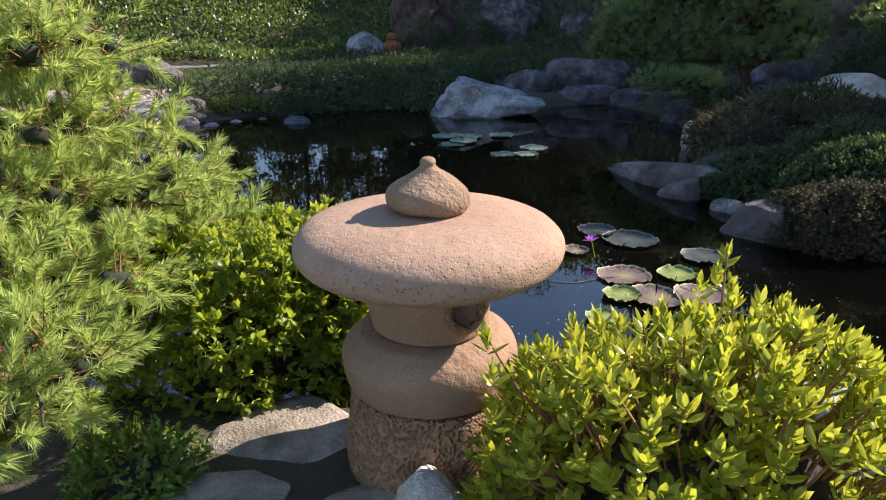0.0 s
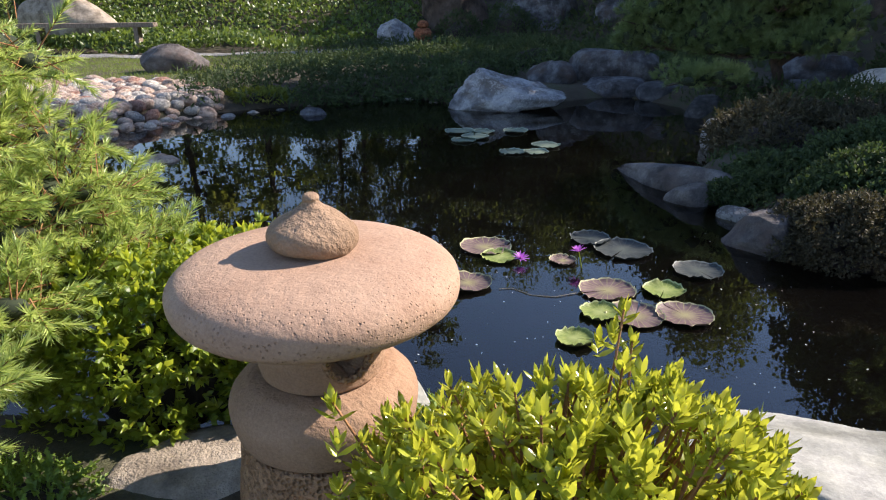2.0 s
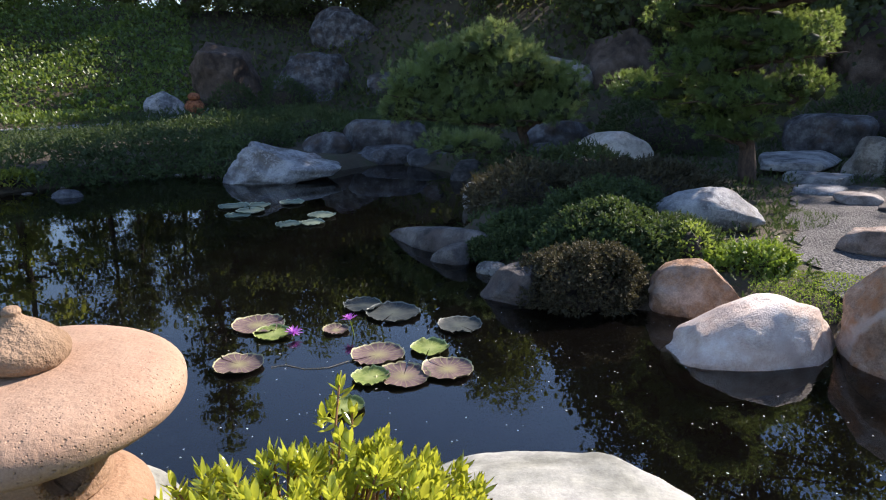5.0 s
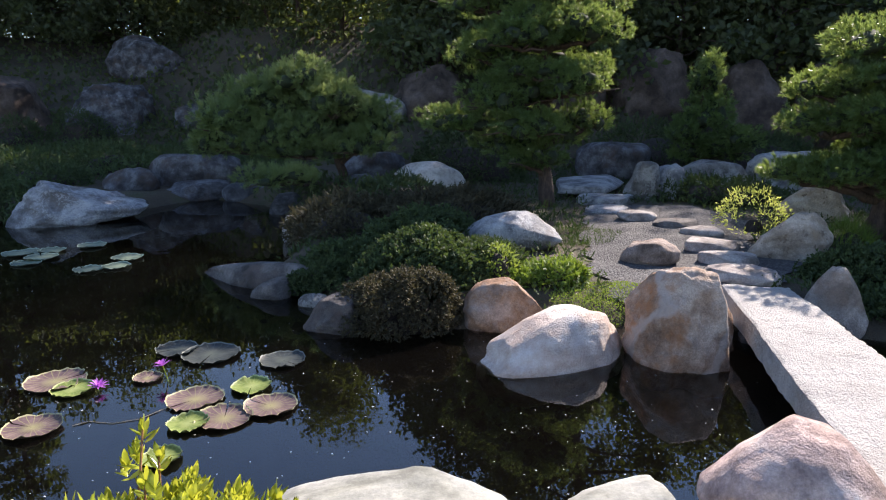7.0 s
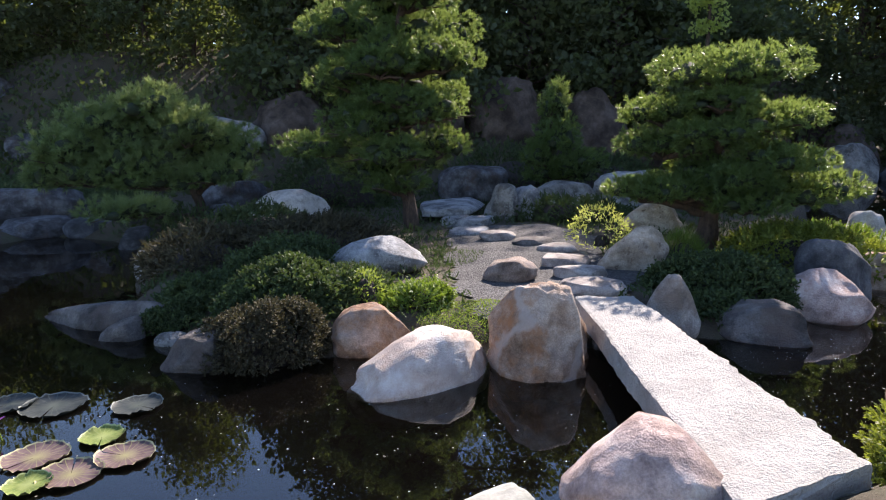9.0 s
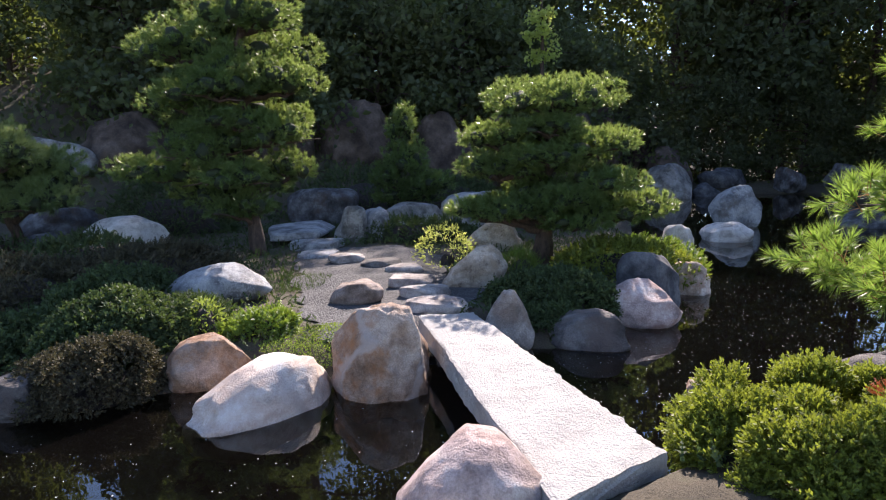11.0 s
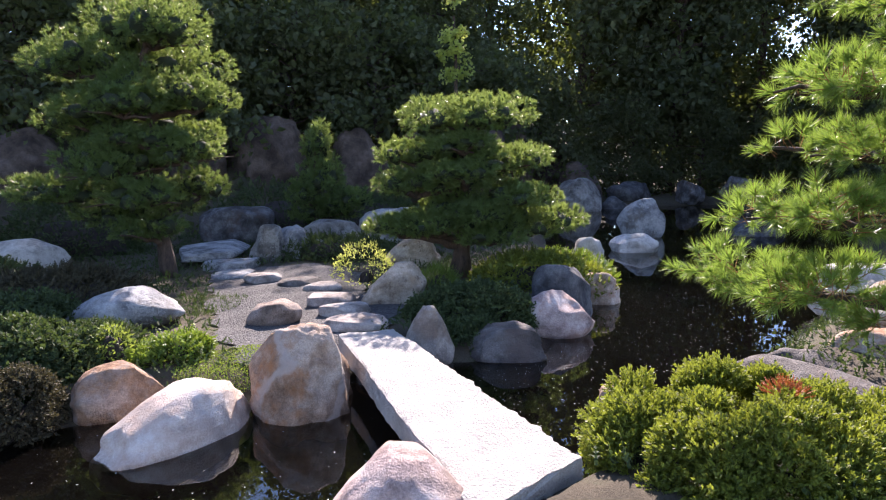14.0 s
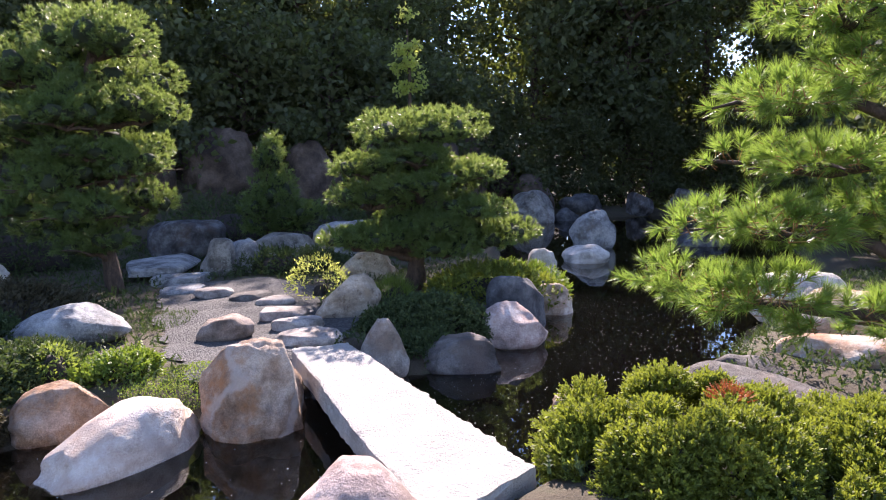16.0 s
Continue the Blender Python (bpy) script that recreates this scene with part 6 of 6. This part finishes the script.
def box(bm, x, y, z, sx, sy, sz):
    r = bmesh.ops.create_cube(bm, size=1)
    for v in r["verts"]:
        v.co = Vector((x + v.co.x * sx, y + v.co.y * sy, z + v.co.z * sz))
    return r["verts"]


def bench(x, y, z, yaw):
    root = empty("bench", pose(x, y, z, 0, 0, yaw), "low weathered wooden bench beside the walk", "bench")
    for k in range(3):
        bm = bmesh.new()
        box(bm, 0, -0.22 + 0.22 * k, 0.78, 4.2, 0.2, 0.14)
        bmesh.ops.bevel(bm, geom=bm.edges[:], offset=0.015, segments=2, affect="EDGES")
        part("seat_plank", bm, M_BENCH, root, smooth=False)
    for sx in (-1.5, 1.5):
        bm = bmesh.new()
        vs = box(bm, sx, 0, 0.35, 0.14, 0.5, 0.74)
        for v in vs:
            if v.co.z < 0.3:
                v.co.y *= 1.2
        bmesh.ops.bevel(bm, geom=bm.edges[:], offset=0.015, segments=2, affect="EDGES")
        part("leg", bm, M_BENCH, root, smooth=False)


bench(-14.2, 21.2, 0.36, 18)
stone("boulder", -17.2, 24.3, 0.8, 3.6, 1.6, 1.5, 15, M_PAVE, 720, "big tan-grey boulder behind the bench", cuts=2, relief=0.4, ridge=[(-1, 0.9), (0, 1), (0.5, 0.75), (1, 0.4)])


# ---- small things ----
mound("grass_clump", 8.35, 4.62, 0.3, 0.24, 0.26, 0, 900, [(np.array([(-0.004, 0, 0), (0.004, 0, 0), (0, 0.02, 0.16)]), np.array([(0, 1, 2)]))], M_JUNIPER_LIME, "bright lime-green grass clump below the pine", "grass", z=0.25, up=1.0)
# pale stone added where sunlight falls heart-shaped on the paving
stone("stone", 0.0, 1.4, 0.36, 0.2, 0.2, 0.16, 5, M_PALE, 620, "pale pitted stone before the lantern, put in for a heart-shaped sun patch", cuts=2, boxy=2.6, relief=0.5, ridge=[(-1, 0.85), (-0.3, 1), (0.3, 0.85), (1, 0.6)])
M_LABEL = stone_mat("white_plastic", (0.62, 0.62, 0.6), (0.7, 0.7, 0.68), (0.76, 0.76, 0.74), rough=0.4, bump=0.05)
lb = bmesh.new()
box(lb, 0, 0, 0.05, 0.035, 0.004, 0.12)
bmesh.ops.bevel(lb, geom=lb.edges[:], offset=0.0015, segments=1, affect="EDGES")
label_ob = part("plant_label", lb, M_LABEL, None, "small white plastic plant label stuck in soil")
label_ob.matrix_basis = pose(-0.72, 1.2, 0.34, 35, 25, 20)
tagged(label_ob, category="plant label")
root_ob = new("bent_root", raw_mesh("bent_root", *tube([(0, 0, 0), (0.01, 0.0, 0.05), (0.03, 0.01, 0.09), (0.07, 0.02, 0.11)], [0.011, 0.01, 0.008, 0.005], 7), M_TWIG, True))
root_ob.matrix_basis = pose(-0.9, 1.22, 0.33, 0, 0, 30)
tagged(root_ob, "short bent brown root sticking out of soil", "root")


def jar(x, y, z):
    """A rusty pot-like garden ornament."""
    m = stone_mat("rusty_clay", (0.2, 0.06, 0.03), (0.32, 0.11, 0.05), (0.42, 0.17, 0.08), 4)
    root = empty("clay_ornament", pose(x, y, z), "small rust-orange clay ornament beside a boulder", "ornament")
    part("body", lathe(rounded([(0.2, 0.0), (0.3, 0.12), (0.33, 0.3), (0.26, 0.45), (0.2, 0.5), (0.1, 0.51)]), 32, 0.05, 12), m, root)
    part("top", lathe(rounded([(0.1, 0.5), (0.19, 0.56), (0.2, 0.66), (0.12, 0.75), (0.03, 0.78)]), 32, 0.05, 13), m, root)


jar(-3.55, 24.4, 0.42)


# ---- woods ----
def tree_kind(height, crown_r, n, seed, lean=0.0, low=0.25, blobs=34, leaf_size=1.0):
    """A woodland tree: tapered trunk with limbs, a crown of leaf clusters with gaps."""
    r = np.random.default_rng(seed)
    trunk_top = height * 0.85
    s = np.linspace(0, 1, 12)
    path = np.stack([lean * s ** 2 + 0.12 * np.sin(s * 5 + seed), 0.12 * np.cos(s * 4 + seed), s * trunk_top], 1)
    limbs = [tube(path, np.linspace(height * 0.016, height * 0.004, 12), 7)]
    cents = []
    for i in range(blobs):
        k = low + (1 - low) * (i + r.uniform(0, 1)) / blobs
        b = path[int(k * 11)]
        a = i * 2.4 + r.uniform(-0.4, 0.4)
        reach = crown_r * r.uniform(0.3, 1.0) * (1.15 - 0.6 * k)
        c = b + np.array([math.cos(a) * reach, math.sin(a) * reach, r.uniform(-0.1, 0.6) * reach * 0.5])
        cents.append((c, crown_r * r.uniform(0.26, 0.46)))
        limbs.append(tube(bent(b, c, 0.2, 5, 0.06), np.linspace(height * 0.006, height * 0.0015, 5), 4))
    cents.append((path[-1] + [0, 0, height * 0.06], crown_r * 0.4))
    ps = []
    for c, cr in cents:
        u = r.normal(0, 1, (n // len(cents), 3))
        u /= np.linalg.norm(u, axis=1, keepdims=True)
        ps.append(c + u * cr * r.uniform(0.3, 1.1, (len(u), 1)) * [1, 1, 0.75])
    ps = np.concatenate(ps)
    rot = frames_from(r.normal(0, 1, (len(ps), 3)) + [0, 0, -0.2])
    return limbs, spread([chip(0.26, 0.18), chip(0.2, 0.145)], rot, ps, r.uniform(0.7, 1.4, len(ps)) * leaf_size)


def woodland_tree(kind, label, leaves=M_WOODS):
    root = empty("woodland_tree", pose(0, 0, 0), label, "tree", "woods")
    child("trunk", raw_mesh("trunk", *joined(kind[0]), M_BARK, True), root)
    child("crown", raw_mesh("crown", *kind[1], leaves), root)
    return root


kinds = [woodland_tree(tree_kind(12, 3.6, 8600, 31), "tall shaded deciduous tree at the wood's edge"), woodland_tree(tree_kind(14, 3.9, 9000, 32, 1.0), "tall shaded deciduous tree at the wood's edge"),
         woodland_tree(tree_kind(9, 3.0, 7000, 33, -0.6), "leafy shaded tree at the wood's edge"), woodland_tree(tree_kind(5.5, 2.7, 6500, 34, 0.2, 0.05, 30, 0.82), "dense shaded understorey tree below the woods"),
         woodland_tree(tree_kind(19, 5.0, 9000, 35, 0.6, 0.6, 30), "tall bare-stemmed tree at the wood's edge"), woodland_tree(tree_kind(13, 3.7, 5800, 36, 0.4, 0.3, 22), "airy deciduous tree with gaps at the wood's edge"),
         woodland_tree(tree_kind(13, 3.6, 6000, 37, 0.3, 0.2, 24), "airy tree with sunlight put into its yellow-green leaves", M_WOODS_LIT), woodland_tree(tree_kind(17, 2.2, 5500, 38, 0.2, 0.25, 40), "tall narrow dark tree behind the bank"),
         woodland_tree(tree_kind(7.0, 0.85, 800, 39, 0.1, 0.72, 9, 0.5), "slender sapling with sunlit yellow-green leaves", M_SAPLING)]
# several trees, as at (15.8, 19.2), are added to block sun or close sky gaps
WOODS = [(13.2, 20.8, 1, 0.75), (15.8, 19.2, 4, 0.9), (18.8, 15.6, 1, 0.74), (20.5, 14.6, 0, 0.65), (24, 15, 0, 0.78), (28, 16, 1, 0.95), (16.5, 22.8, 1, 0.9), (20.5, 20.5, 1, 0.75), (6, 42, 3, 1.5), (10, 41, 3, 1.55), (14, 38, 3, 1.5), (18, 34, 3, 1.5), (2, 44, 3, 1.4), (-1.5, 42.5, 3, 0.8), (-5.5, 43, 3, 0.75), (-9.5, 42.5, 3, 0.78), (-13.5, 43, 3, 0.75), (-17.5, 42.5, 3, 0.75), (22, 29, 3, 1.5), (25.5, 21, 0, 0.95), (11, 21, 0, 0.8), (14.5, 22.5, 1, 0.75),
         (7.4, 26.5, 0, 0.7), (4.2, 36, 0, 0.62), (4.9, 32.5, 3, 1.1), (7.0, 30.5, 3, 1.15), (2.0, 35.5, 3, 1.1), (9, 30, 1, 0.75), (33, 12.5, 0, 1.35), (34, 18, 1, 1.2), (36, 9.8, 1, 1.45), (40, 14, 0, 1.2), 
         (-2.5, 38, 0, 0.85), (-5.6, 37.5, 7, 1.0), (-13.5, 33, 6, 0.95), (-9.6, 38, 7, 0.55), (-17, 31.5, 6, 1.05), (-21, 28, 6, 1.0), (-8.4, 44, 5, 0.8), (-12, 41, 5, 0.85), (17.5, 10.1, 8, 1.0), (-24, 26, 1, 1.0), (-26, 18, 0, 1.0), (3, 43, 5, 0.95), (-4, 44, 5, 0.95), (37, -1.5, 0, 1.1), (32, -4, 1, 1.0), (24, -7, 2, 1.1), (18, -7, 0, 0.9), (44, 4, 2, 0.55), (41, 5.4, 4, 1.0), (38, 7.6, 4, 0.9), (43, 2.6, 4, 1.0), (38.5, 8.8, 0, 0.9), (40.5, 1.2, 0, 1.0), (46, 7, 1, 1.1), (48, 3, 4, 1.2), (34.5, 8.4, 1, 1.2), (37, 0.2, 1, 1.0), (33, -1.5, 0, 1.1), (27, -3.4, 2, 0.9),
         (12.6, 17.0, 3, 1.0), (10.2, 20, 3, 1.0), (8.6, 25, 3, 1.0), (0.5, 38, 1, 0.75), (-1.5, 35.5, 3, 0.9), (16.0, 15.2, 3, 1.0), (18.6, 14, 3, 1.1), (21.6, 13.2, 3, 1.0), (23.5, 12.6, 3, 1.0), (26.5, 12.8, 3, 1.0), (29.6, 11.6, 3, 1.0), (31.8, 9.4, 3, 0.9), (33.5, 6.6, 3, 0.85),
         (35, 3.6, 3, 0.8), (44, 5.5, 3, 1.45), (45.5, 8.5, 3, 1.5), (43.5, 2.4, 3, 1.45), (33.5, 0.4, 3, 0.8), (29, -1.4, 3, 0.9), (24, -2.4, 3, 0.9), (19.5, -2.6, 3, 0.9), (15.5, -3, 3, 0.9), (14, -6, 3, 1.1), (1.2, 34, 3, 1.0), (-4, 35, 3, 1.0), (12.8, 20.4, 3, 1.2), (16, 19, 3, 1.2), (20, 17, 3, 1.2)]
used = set()
for x, y, k, s in WOODS:
    m = pose(x, y, float(ground_z(x, y)) - 0.1, 0, 0, (x * 53 + y * 31) % 360)
    ob = kinds[k] if k not in used else copy_thing(kinds[k], m)
    used.add(k)
    ob.matrix_basis = m @ Matrix.Diagonal((s, s, s, 1))
